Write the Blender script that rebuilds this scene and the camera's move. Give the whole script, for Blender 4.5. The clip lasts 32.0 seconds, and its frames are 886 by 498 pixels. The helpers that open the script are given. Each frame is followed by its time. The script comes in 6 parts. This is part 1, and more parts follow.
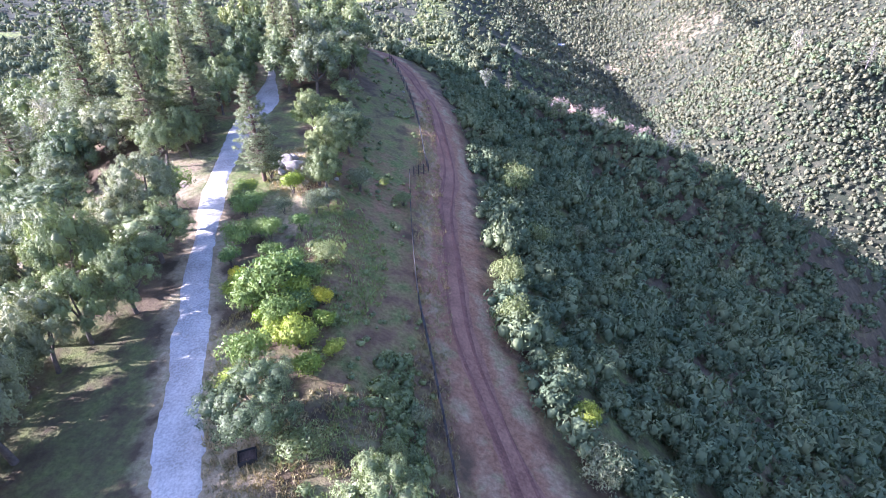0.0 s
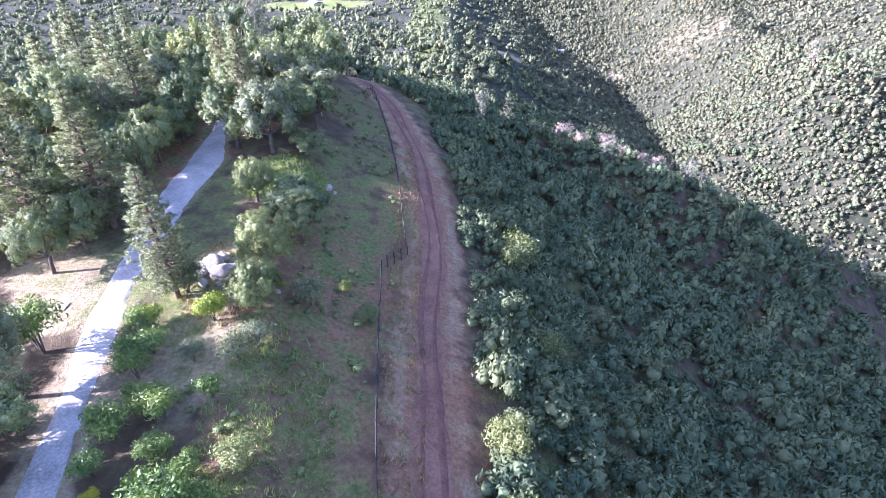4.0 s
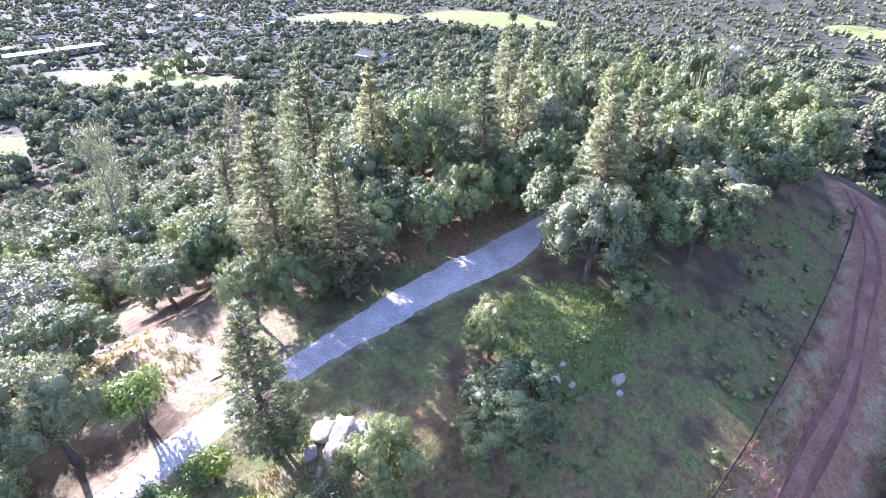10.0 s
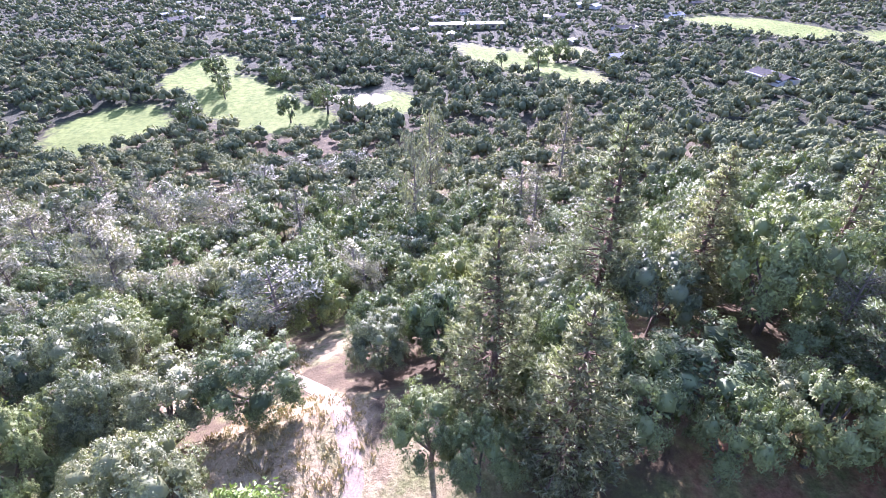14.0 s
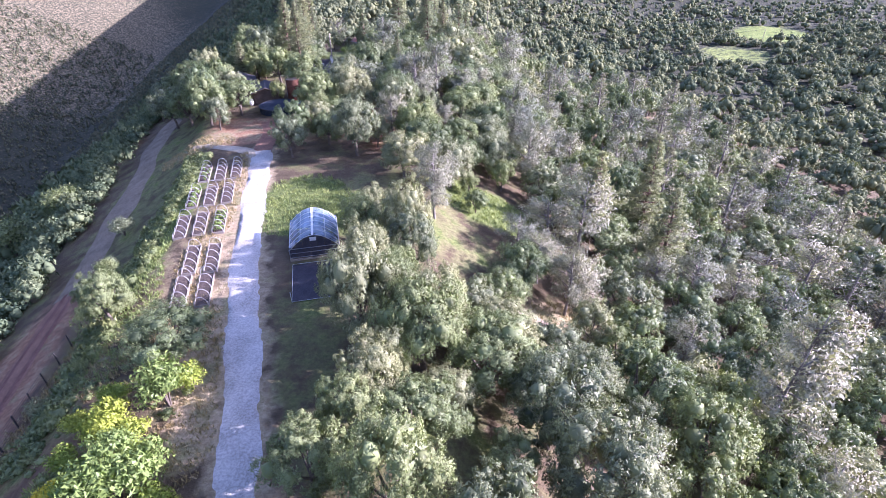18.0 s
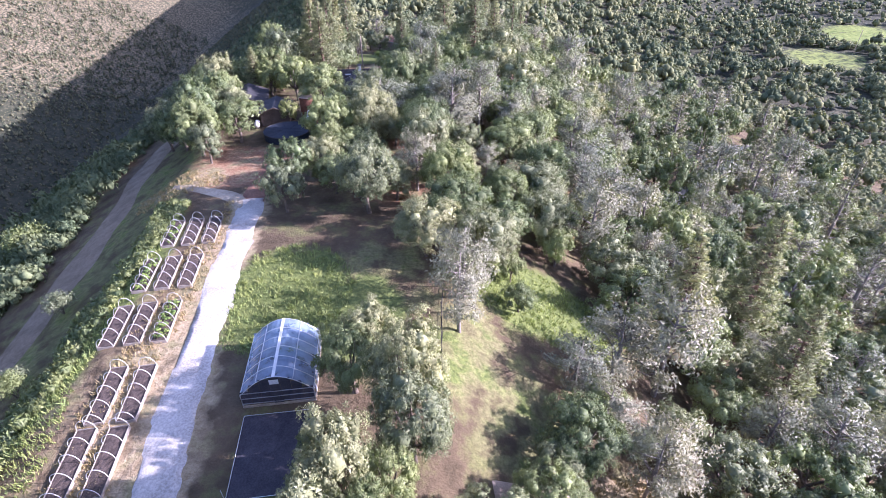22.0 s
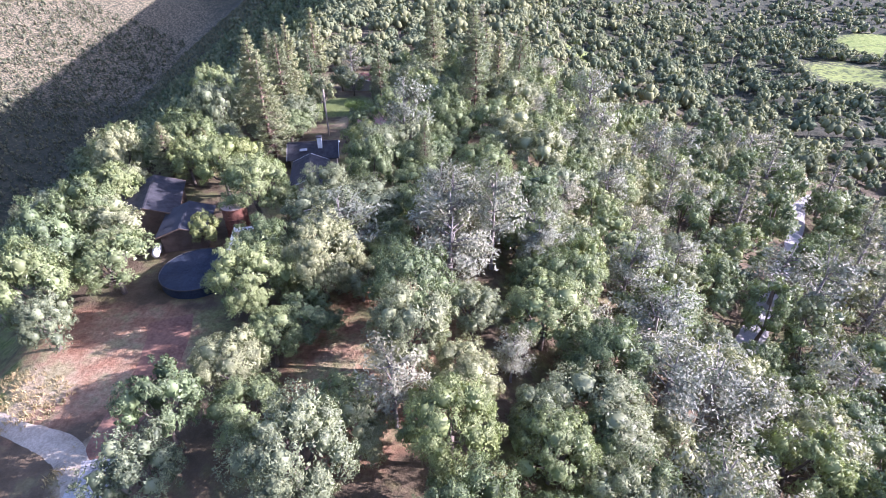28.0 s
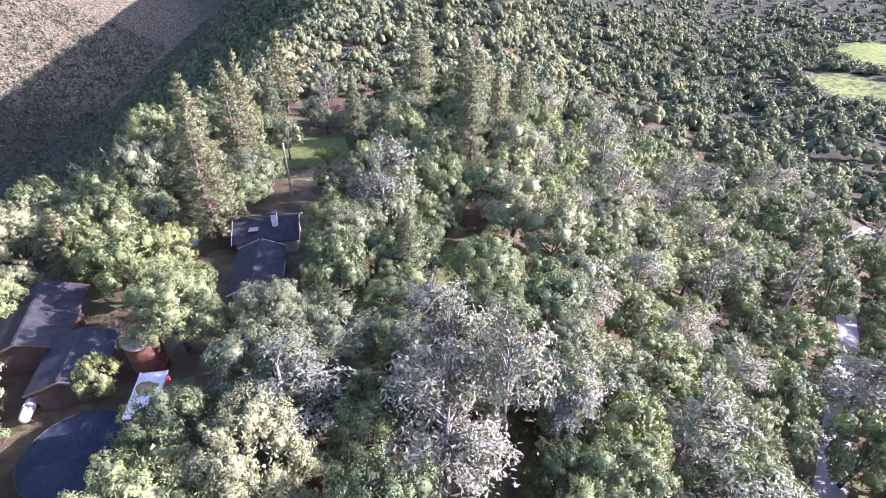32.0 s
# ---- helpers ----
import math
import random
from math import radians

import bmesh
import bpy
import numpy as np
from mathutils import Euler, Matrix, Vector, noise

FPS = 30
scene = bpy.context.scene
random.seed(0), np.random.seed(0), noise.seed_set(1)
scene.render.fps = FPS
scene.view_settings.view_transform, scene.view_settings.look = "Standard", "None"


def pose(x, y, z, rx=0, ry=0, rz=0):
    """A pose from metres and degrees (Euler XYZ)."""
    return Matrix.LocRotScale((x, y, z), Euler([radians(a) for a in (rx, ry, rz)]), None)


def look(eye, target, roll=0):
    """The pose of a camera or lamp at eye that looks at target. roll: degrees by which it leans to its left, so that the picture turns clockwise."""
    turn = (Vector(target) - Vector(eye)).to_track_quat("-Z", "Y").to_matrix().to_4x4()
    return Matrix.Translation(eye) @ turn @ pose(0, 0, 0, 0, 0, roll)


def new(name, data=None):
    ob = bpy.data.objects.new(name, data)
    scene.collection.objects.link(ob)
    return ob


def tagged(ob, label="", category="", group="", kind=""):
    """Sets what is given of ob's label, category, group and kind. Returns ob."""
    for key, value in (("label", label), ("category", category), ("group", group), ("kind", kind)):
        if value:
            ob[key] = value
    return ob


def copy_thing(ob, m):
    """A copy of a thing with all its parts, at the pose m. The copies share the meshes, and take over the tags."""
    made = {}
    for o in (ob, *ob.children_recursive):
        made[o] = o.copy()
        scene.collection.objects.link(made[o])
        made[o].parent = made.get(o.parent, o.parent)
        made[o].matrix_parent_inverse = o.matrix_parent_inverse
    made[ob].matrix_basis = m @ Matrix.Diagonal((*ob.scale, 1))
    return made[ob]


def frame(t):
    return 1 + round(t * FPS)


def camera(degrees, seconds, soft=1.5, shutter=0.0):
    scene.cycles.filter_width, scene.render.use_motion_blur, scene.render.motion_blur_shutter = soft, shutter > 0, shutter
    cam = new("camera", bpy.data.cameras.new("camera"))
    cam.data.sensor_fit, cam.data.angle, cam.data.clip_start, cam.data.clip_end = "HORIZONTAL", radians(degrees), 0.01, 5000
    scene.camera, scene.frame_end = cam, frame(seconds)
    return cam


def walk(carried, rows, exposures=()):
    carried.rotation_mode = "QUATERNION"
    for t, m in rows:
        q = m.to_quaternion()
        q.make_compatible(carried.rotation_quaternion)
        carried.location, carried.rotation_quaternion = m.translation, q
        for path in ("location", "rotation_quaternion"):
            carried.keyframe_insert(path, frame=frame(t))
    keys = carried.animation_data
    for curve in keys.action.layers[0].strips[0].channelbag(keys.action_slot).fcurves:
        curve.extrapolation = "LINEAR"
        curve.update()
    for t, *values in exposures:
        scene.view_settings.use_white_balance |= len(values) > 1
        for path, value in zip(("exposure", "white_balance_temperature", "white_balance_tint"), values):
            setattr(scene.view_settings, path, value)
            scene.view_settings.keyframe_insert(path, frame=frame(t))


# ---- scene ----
cam = camera(81.1, 32.0, 0.6)
METRES, EYE, TILT, LEAN, TURN = 200.0, 33.0, -32.9, 0.3, 0.0
EXPOSURES = [(0.0, 2.12, 5210, 38), (7.0, 2.34, 5130, 41), (9.0, 2.36, 5250, 41), (10.5, 2.2, 5300, 41), (13.0, 2.03, 5300, 42), (16.0, 1.8, 5280, 46), (20.0, 1.6, 5400, 43), (25.0, 1.56, 5500, 39), (28.0, 1.74, 5420, 39), (32.0, 1.8, 5500, 43)]
ROWS = [
    (0.0, 0.0, 0.0, 0.0, 0.0, 0.0, -0.0),
    (0.5, 0.0013, 0.0116, 0.0088, -0.01, 0.0, 0.02),
    (1.0, 0.0023, 0.0234, 0.0176, -0.01, -0.0, 0.04),
    (1.5, 0.0033, 0.0353, 0.0265, -0.01, 0.0, 0.06),
    (2.0, 0.0046, 0.047, 0.0352, -0.03, 0.02, 0.09),
    (2.5, 0.0059, 0.059, 0.0437, -0.06, 0.02, 0.11),
    (3.0, 0.0073, 0.0705, 0.0532, -0.06, -0.02, 0.11),
    (3.5, 0.0089, 0.0825, 0.0626, -0.12, -0.03, 0.14),
    (5.5, 0.0168, 0.1322, 0.0978, -0.18, 0.01, 0.23),
    (6.0, 0.0191, 0.1444, 0.1071, -0.2, -0.05, 0.18),
    (6.5, 0.0215, 0.1564, 0.1163, -0.19, -0.06, 0.16),
    (7.0, 0.023, 0.169, 0.1254, -0.13, -0.06, 0.06),
    (7.5, 0.0249, 0.1832, 0.135, 4.66, -0.14, -2.94),
    (8.0, 0.0264, 0.1979, 0.1441, 13.78, -0.91, -8.58),
    (8.5, 0.0264, 0.2113, 0.1533, 22.33, -2.52, -13.64),
    (9.0, 0.024, 0.2235, 0.1621, 30.26, -4.77, -18.0),
    (9.5, 0.0187, 0.2354, 0.1709, 41.66, -8.87, -23.38),
    (10.0, 0.0121, 0.246, 0.1782, 48.21, -11.65, -25.89),
    (10.5, 0.0034, 0.2544, 0.1848, 54.89, -14.78, -28.09),
    (11.0, -0.0071, 0.2619, 0.1904, 62.23, -18.38, -30.04),
    (11.5, -0.0176, 0.2685, 0.1953, 64.38, -19.64, -30.45),
    (12.0, -0.0285, 0.2742, 0.1998, 65.38, -20.33, -30.63),
    (12.5, -0.0403, 0.279, 0.2037, 66.22, -20.91, -30.75),
    (13.0, -0.0538, 0.2838, 0.2071, 70.69, -23.34, -31.42),
    (13.5, -0.0689, 0.2877, 0.2095, 80.41, -28.58, -32.46),
    (15.5, -0.1327, 0.2921, 0.2075, 130.68, -54.27, -26.06),
    (16.0, -0.1508, 0.2861, 0.2016, 141.79, -58.74, -21.57),
    (16.5, -0.1671, 0.2774, 0.1919, 156.52, -63.11, -13.89),
    (17.0, -0.1807, 0.2672, 0.1833, 171.19, -65.42, -4.84),
    (17.5, -0.1919, 0.2566, 0.1764, 178.25, -65.84, -0.26),
    (18.0, -0.1985, 0.2457, 0.1695, 180.59, -66.07, 1.21),
    (18.5, -0.2022, 0.2347, 0.1608, 183.49, -66.09, 3.09),
    (19.0, -0.205, 0.223, 0.1526, 184.66, -66.21, 3.88),
    (19.5, -0.206, 0.2109, 0.1442, 185.15, -66.4, 4.21),
    (20.0, -0.2059, 0.1982, 0.1355, 185.41, -66.58, 4.36),
    (20.5, -0.205, 0.1847, 0.1267, 185.47, -66.74, 4.34),
    (21.0, -0.2038, 0.1703, 0.1181, 185.4, -66.9, 4.26),
    (21.5, -0.2022, 0.1556, 0.1093, 185.33, -67.01, 4.19),
    (22.0, -0.1999, 0.1405, 0.1003, 185.3, -67.16, 4.14),
    (22.5, -0.1975, 0.1256, 0.0912, 185.25, -67.26, 4.09),
    (23.0, -0.195, 0.1104, 0.0819, 185.19, -67.37, 4.0),
    (23.5, -0.1924, 0.0948, 0.0731, 185.2, -67.44, 3.97),
    (24.0, -0.1899, 0.0786, 0.0642, 185.1, -67.47, 3.94),
    (24.5, -0.1878, 0.0628, 0.0556, 184.96, -67.5, 3.84),
    (25.0, -0.1857, 0.0488, 0.0466, 184.91, -67.51, 3.78),
    (25.5, -0.1835, 0.0345, 0.037, 184.86, -67.54, 3.72),
    (27.5, -0.1762, -0.0153, 0.0089, 184.37, -67.65, 3.36),
    (28.0, -0.1744, -0.028, 0.0006, 184.29, -67.61, 3.28),
    (28.5, -0.1725, -0.0405, -0.0078, 184.19, -67.59, 3.16),
    (29.0, -0.1706, -0.0529, -0.0158, 184.05, -67.6, 3.04),
    (29.5, -0.1689, -0.0653, -0.0235, 183.96, -67.61, 2.93),
    (30.0, -0.1674, -0.0775, -0.0309, 183.81, -67.62, 2.81),
    (30.5, -0.1662, -0.0895, -0.0379, 183.71, -67.65, 2.7),
    (31.0, -0.1651, -0.1015, -0.0448, 183.59, -67.66, 2.57),
    (31.5, -0.1642, -0.1132, -0.0513, 183.48, -67.65, 2.46),
    (32.0, -0.1635, -0.1248, -0.0575, 183.37, -67.65, 2.35),
]
walk(cam, [(t, pose(0, 0, EYE, TILT, LEAN, TURN) @ pose(METRES * x, METRES * y, METRES * z, 90 + pitch, roll, yaw)) for t, x, y, z, yaw, pitch, roll in ROWS], EXPOSURES)

# ---- light: low afternoon sun over the west valley, clear sky ----
SUN_EL, SUN_AZ = 24.0, 187.0          # height in degrees; way towards the sun, from +x turning to +y
world = bpy.data.worlds.new("sky")
scene.world = world
world.use_nodes = True
wn = world.node_tree
sky = wn.nodes.new("ShaderNodeTexSky")
sky.sky_type = "NISHITA"
sky.sun_disc = False
sky.sun_elevation = radians(SUN_EL)
sky.sun_rotation = radians(90 - SUN_AZ)
sky.air_density, sky.dust_density, sky.ozone_density = 1.2, 1.5, 1.0
wn.nodes["Background"].inputs["Strength"].default_value = 0.115
wn.links.new(sky.outputs["Color"], wn.nodes["Background"].inputs["Color"])
sun_data = bpy.data.lights.new("sun", "SUN")
sun_data.energy, sun_data.angle, sun_data.color = 5.0, radians(0.5), (1.0, 0.93, 0.82)
sun = new("sun", sun_data)
toward = Vector((math.cos(radians(SUN_EL)) * math.cos(radians(SUN_AZ)), math.cos(radians(SUN_EL)) * math.sin(radians(SUN_AZ)), math.sin(radians(SUN_EL))))
sun.matrix_world = look(toward * 300, (0, 0, 0))

# ---- materials ----
def shader(name, rough=0.85, metal=0.0):
    m = bpy.data.materials.new(name)
    m.use_nodes = True
    b = m.node_tree.nodes["Principled BSDF"]
    b.inputs["Roughness"].default_value = rough
    b.inputs["Metallic"].default_value = metal
    b.inputs["Specular IOR Level"].default_value = 0.25
    return m, m.node_tree.nodes, m.node_tree.links, b


def mix_rgb(nodes, links, fac, a, b, mode="MIX"):
    n = nodes.new("ShaderNodeMix")
    n.data_type, n.blend_type = "RGBA", mode
    for sock, v in ((n.inputs[0], fac), (n.inputs[6], a), (n.inputs[7], b)):
        if hasattr(v, "is_output"):
            links.new(v, sock)
        elif isinstance(v, (tuple, list)):
            sock.default_value = (*v[:3], 1)
        else:
            sock.default_value = v
    return n.outputs[2]


def noise_of(nodes, links, scale, detail=4.0, rough=0.6, space="Object", lo=0.35, hi=0.65):
    c = nodes.new("ShaderNodeTexCoord")
    t = nodes.new("ShaderNodeTexNoise")
    t.inputs["Scale"].default_value, t.inputs["Detail"].default_value, t.inputs["Roughness"].default_value = scale, detail, rough
    links.new(c.outputs[space], t.inputs["Vector"])
    r = nodes.new("ShaderNodeMapRange")
    r.inputs["From Min"].default_value, r.inputs["From Max"].default_value = lo, hi
    links.new(t.outputs["Fac"], r.inputs["Value"])
    return r.outputs["Result"]


def bump_of(nodes, links, b, height, strength, dist=0.05):
    n = nodes.new("ShaderNodeBump")
    n.inputs["Strength"].default_value, n.inputs["Distance"].default_value = strength, dist
    links.new(height, n.inputs["Height"])
    links.new(n.outputs["Normal"], b.inputs["Normal"])


def plain(name, dark, light, scale=3.0, rough=0.8, metal=0.0, fine=40.0, bump=0.3):
    """A surface that varies between two colours in patches, with fine grain over it."""
    m, n, l, b = shader(name, rough, metal)
    big = noise_of(n, l, scale)
    small = noise_of(n, l, fine, 3.0)
    col = mix_rgb(n, l, big, dark, light)
    col = mix_rgb(n, l, 0.35, col, mix_rgb(n, l, small, tuple(c * 0.6 for c in dark), tuple(min(1, c * 1.25) for c in light)))
    l.new(col, b.inputs["Base Color"])
    if bump:
        bump_of(n, l, b, small, bump, 0.02)
    return m


def leaf(name, dark, light, through_light=0.16, rough=0.5, spread=(-0.5, 1.5), shine=0.35):
    """Foliage: each leaf spray and each plant differ in tone; some light comes through."""
    m, n, l, b = shader(name, rough)
    g = n.new("ShaderNodeNewGeometry")
    o = n.new("ShaderNodeObjectInfo")
    a = n.new("ShaderNodeAttribute")
    a.attribute_name = "tint"
    add = n.new("ShaderNodeMath")
    add.operation = "ADD"
    l.new(o.outputs["Random"], add.inputs[0])
    l.new(a.outputs["Fac"], add.inputs[1])
    frac = n.new("ShaderNodeMath")
    frac.operation = "FRACT"
    l.new(add.outputs[0], frac.inputs[0])
    b.inputs["Specular IOR Level"].default_value = shine
    each = n.new("ShaderNodeMapRange")
    each.inputs["To Min"].default_value, each.inputs["To Max"].default_value = spread
    l.new(g.outputs["Random Per Island"], each.inputs["Value"])
    col = mix_rgb(n, l, each.outputs[0], dark, light)
    drier = tuple(c * k for c, k in zip(light, (1.12, 0.98, 0.85)))
    cooler = tuple(c * k for c, k in zip(dark, (0.8, 1.0, 1.1)))
    col = mix_rgb(n, l, 0.45, col, mix_rgb(n, l, frac.outputs[0], cooler, drier))
    l.new(col, b.inputs["Base Color"])
    t = n.new("ShaderNodeBsdfTranslucent")
    l.new(mix_rgb(n, l, 1.0, col, (1.0, 1.15, 0.55), "MULTIPLY"), t.inputs["Color"])
    s = n.new("ShaderNodeMixShader")
    s.inputs[0].default_value = through_light
    l.new(b.outputs[0], s.inputs[1])
    l.new(t.outputs[0], s.inputs[2])
    l.new(s.outputs[0], n["Material Output"].inputs["Surface"])
    return m


OAK_DARK = leaf("live_oak_leaves", (0.083, 0.103, 0.046), (0.296, 0.365, 0.163))
OAK_LIGHT = leaf("pale_oak_leaves", (0.100, 0.130, 0.048), (0.300, 0.350, 0.140))
OAK_GREEN = leaf("green_oak_leaves", (0.090, 0.112, 0.050), (0.296, 0.365, 0.163))
OAK_GREY = leaf("blue_oak_leaves", (0.100, 0.118, 0.065), (0.355, 0.389, 0.212))
PINE_LEAF = leaf("pine_needles", (0.158, 0.182, 0.106), (0.475, 0.517, 0.321), 0.3)
GREY_LEAF = leaf("grey_pine_needles", (0.128, 0.136, 0.096), (0.407, 0.413, 0.303), 0.2)
PINK_LEAF = leaf("dry_pink_leaves", (0.340, 0.235, 0.200), (0.640, 0.500, 0.445), 0.2)
LIME_LEAF = leaf("lime_leaves", (0.190, 0.250, 0.030), (0.430, 0.490, 0.075))
FRUIT_LEAF = leaf("citrus_leaves", (0.094, 0.157, 0.044), (0.275, 0.371, 0.101))
LEMON_LEAF = leaf("yellow_leaves", (0.418, 0.396, 0.022), (0.682, 0.616, 0.055))
BRUSH_LEAF = leaf("chaparral_leaves", (0.080, 0.109, 0.057), (0.221, 0.273, 0.142), 0.1, 0.8, (-0.2, 1.2), 0.15)
FAR_LEAF = leaf("far_wood_leaves", (0.078, 0.097, 0.055), (0.250, 0.276, 0.152), 0.1, 0.9, (0.25, 0.75), 0.08)
SCRUB_LEAF = leaf("hillside_scrub_leaves", (0.094, 0.104, 0.065), (0.225, 0.232, 0.146), 0.1, 0.9, (0.25, 0.75), 0.08)
GRASS_LEAF = leaf("grass_blades", (0.175, 0.215, 0.070), (0.380, 0.450, 0.155))
DRY_LEAF = leaf("dry_grass_blades", (0.260, 0.205, 0.100), (0.460, 0.375, 0.200))
BARK = plain("oak_bark", (0.085, 0.068, 0.055), (0.20, 0.165, 0.135), 2.0, 0.95, fine=14)
PINE_BARK = plain("pine_bark", (0.11, 0.075, 0.055), (0.23, 0.16, 0.12), 2.0, 0.95, fine=12)
PALE_BARK = plain("pale_bark", (0.15, 0.13, 0.115), (0.30, 0.27, 0.24), 2.0, 0.9, fine=14)
GRAVEL = plain("road_gravel", (0.32, 0.295, 0.265), (0.60, 0.57, 0.53), 0.30, 0.95, fine=5, bump=0.7)
TRACK = plain("far_road_gravel", (0.25, 0.24, 0.235), (0.40, 0.38, 0.36), 0.35, 0.95, fine=7)
TAN_TRACK = plain("tan_slope_track", (0.16, 0.125, 0.085), (0.29, 0.235, 0.165), 0.4, 0.97, fine=4, bump=0.6)
RUT = plain("bare_red_track", (0.125, 0.058, 0.042), (0.215, 0.112, 0.082), 0.5, 0.95, fine=5, bump=0.6)
STONE = plain("granite", (0.27, 0.235, 0.195), (0.50, 0.45, 0.385), 1.2, 0.9, fine=9, bump=0.8)
WOOD = plain("weathered_wood", (0.22, 0.18, 0.14), (0.42, 0.36, 0.29), 2.5, 0.9, fine=30)
POST = plain("fence_post_steel", (0.035, 0.033, 0.03), (0.085, 0.08, 0.075), 4.0, 0.8, 0.0, 30)
TRAIL_DIRT = plain("red_trail_dirt", (0.165, 0.083, 0.058), (0.295, 0.162, 0.108), 0.3, 0.97, fine=3.5, bump=0.7)
SOIL = plain("bed_soil", (0.045, 0.035, 0.030), (0.13, 0.10, 0.085), 2.5, 0.98, fine=18, bump=0.9)
HOOP = plain("white_pipe", (0.58, 0.58, 0.57), (0.74, 0.74, 0.72), 3.0, 0.4, fine=30, bump=0)
BED_WOOD = plain("pale_bed_board", (0.23, 0.20, 0.17), (0.41, 0.37, 0.33), 2.0, 0.85, fine=25)
STEEL = plain("galvanised_steel", (0.52, 0.54, 0.56), (0.70, 0.71, 0.72), 2.0, 0.35, 0.7, 25, 0.1)
# dark roofs taken near black: the yard trees' shade is in the colour
DARK_ROOF = plain("dark_shingle_roof", (0.03, 0.029, 0.033), (0.068, 0.066, 0.072), 1.2, 0.85, fine=12, bump=0.7)
METAL_ROOF = plain("grey_metal_roof", (0.034, 0.035, 0.042), (0.072, 0.074, 0.084), 0.8, 0.75, 0.1, 12, 0.2)
WALL_TAN = plain("tan_board_wall", (0.36, 0.31, 0.25), (0.50, 0.45, 0.38), 1.0, 0.85, fine=20)
WALL_DARK = plain("dark_brown_wall", (0.085, 0.060, 0.048), (0.17, 0.125, 0.10), 1.0, 0.85, fine=20)
RUST = plain("rusty_steel", (0.105, 0.044, 0.031), (0.22, 0.10, 0.068), 1.4, 0.85, 0.1, 9, 0.4)
RED_PAINT = plain("red_paint", (0.50, 0.05, 0.05), (0.68, 0.10, 0.09), 1.5, 0.55, fine=20, bump=0.1)
WHITE_PAINT = plain("white_paint", (0.66, 0.66, 0.65), (0.82, 0.82, 0.80), 1.5, 0.6, fine=20, bump=0.1)
TARP = plain("dark_pool_cover", (0.015, 0.021, 0.034), (0.036, 0.047, 0.068), 0.5, 0.8, fine=6, bump=0.15)
PALE_PATCH = plain("pale_roof", (0.28, 0.29, 0.31), (0.46, 0.46, 0.46), 0.2, 0.6, fine=2, bump=0)
BLACK_BOX = plain("black_plastic", (0.02, 0.02, 0.02), (0.05, 0.05, 0.05), 3, 0.5, fine=20)
# weed cloth of the plot; also the shade colour of the greenhouse's front gable
CLOTH_AND_SHADE = plain("weed_cloth", (0.035, 0.035, 0.045), (0.075, 0.07, 0.08), 0.8, 0.9, fine=8)


def glazing():
    """Corrugated polycarbonate: bright, glossy, partly clear."""
    m, n, l, b = shader("clear_panel", 0.18)
    b.inputs["Base Color"].default_value = (0.52, 0.64, 0.82, 1)
    b.inputs["Specular IOR Level"].default_value = 0.6
    t = n.new("ShaderNodeBsdfTransparent")
    t.inputs["Color"].default_value = (0.80, 0.88, 0.96, 1)
    s = n.new("ShaderNodeMixShader")
    dirt = noise_of(n, l, 0.8, 3)
    r = n.new("ShaderNodeMapRange")
    r.inputs["To Min"].default_value, r.inputs["To Max"].default_value = 0.30, 0.55
    l.new(dirt, r.inputs["Value"])
    l.new(r.outputs[0], s.inputs[0])
    l.new(t.outputs[0], s.inputs[1])
    l.new(b.outputs[0], s.inputs[2])
    l.new(s.outputs[0], n["Material Output"].inputs["Surface"])
    return m


GLAZING = glazing()


def pond_water():
    m, n, l, b = shader("pond_water", 0.06)
    b.inputs["Base Color"].default_value = (0.05, 0.06, 0.055, 1)
    b.inputs["Specular IOR Level"].default_value = 0.6
    bump_of(n, l, b, noise_of(n, l, 0.8), 0.15, 0.1)
    return m


WATER = pond_water()


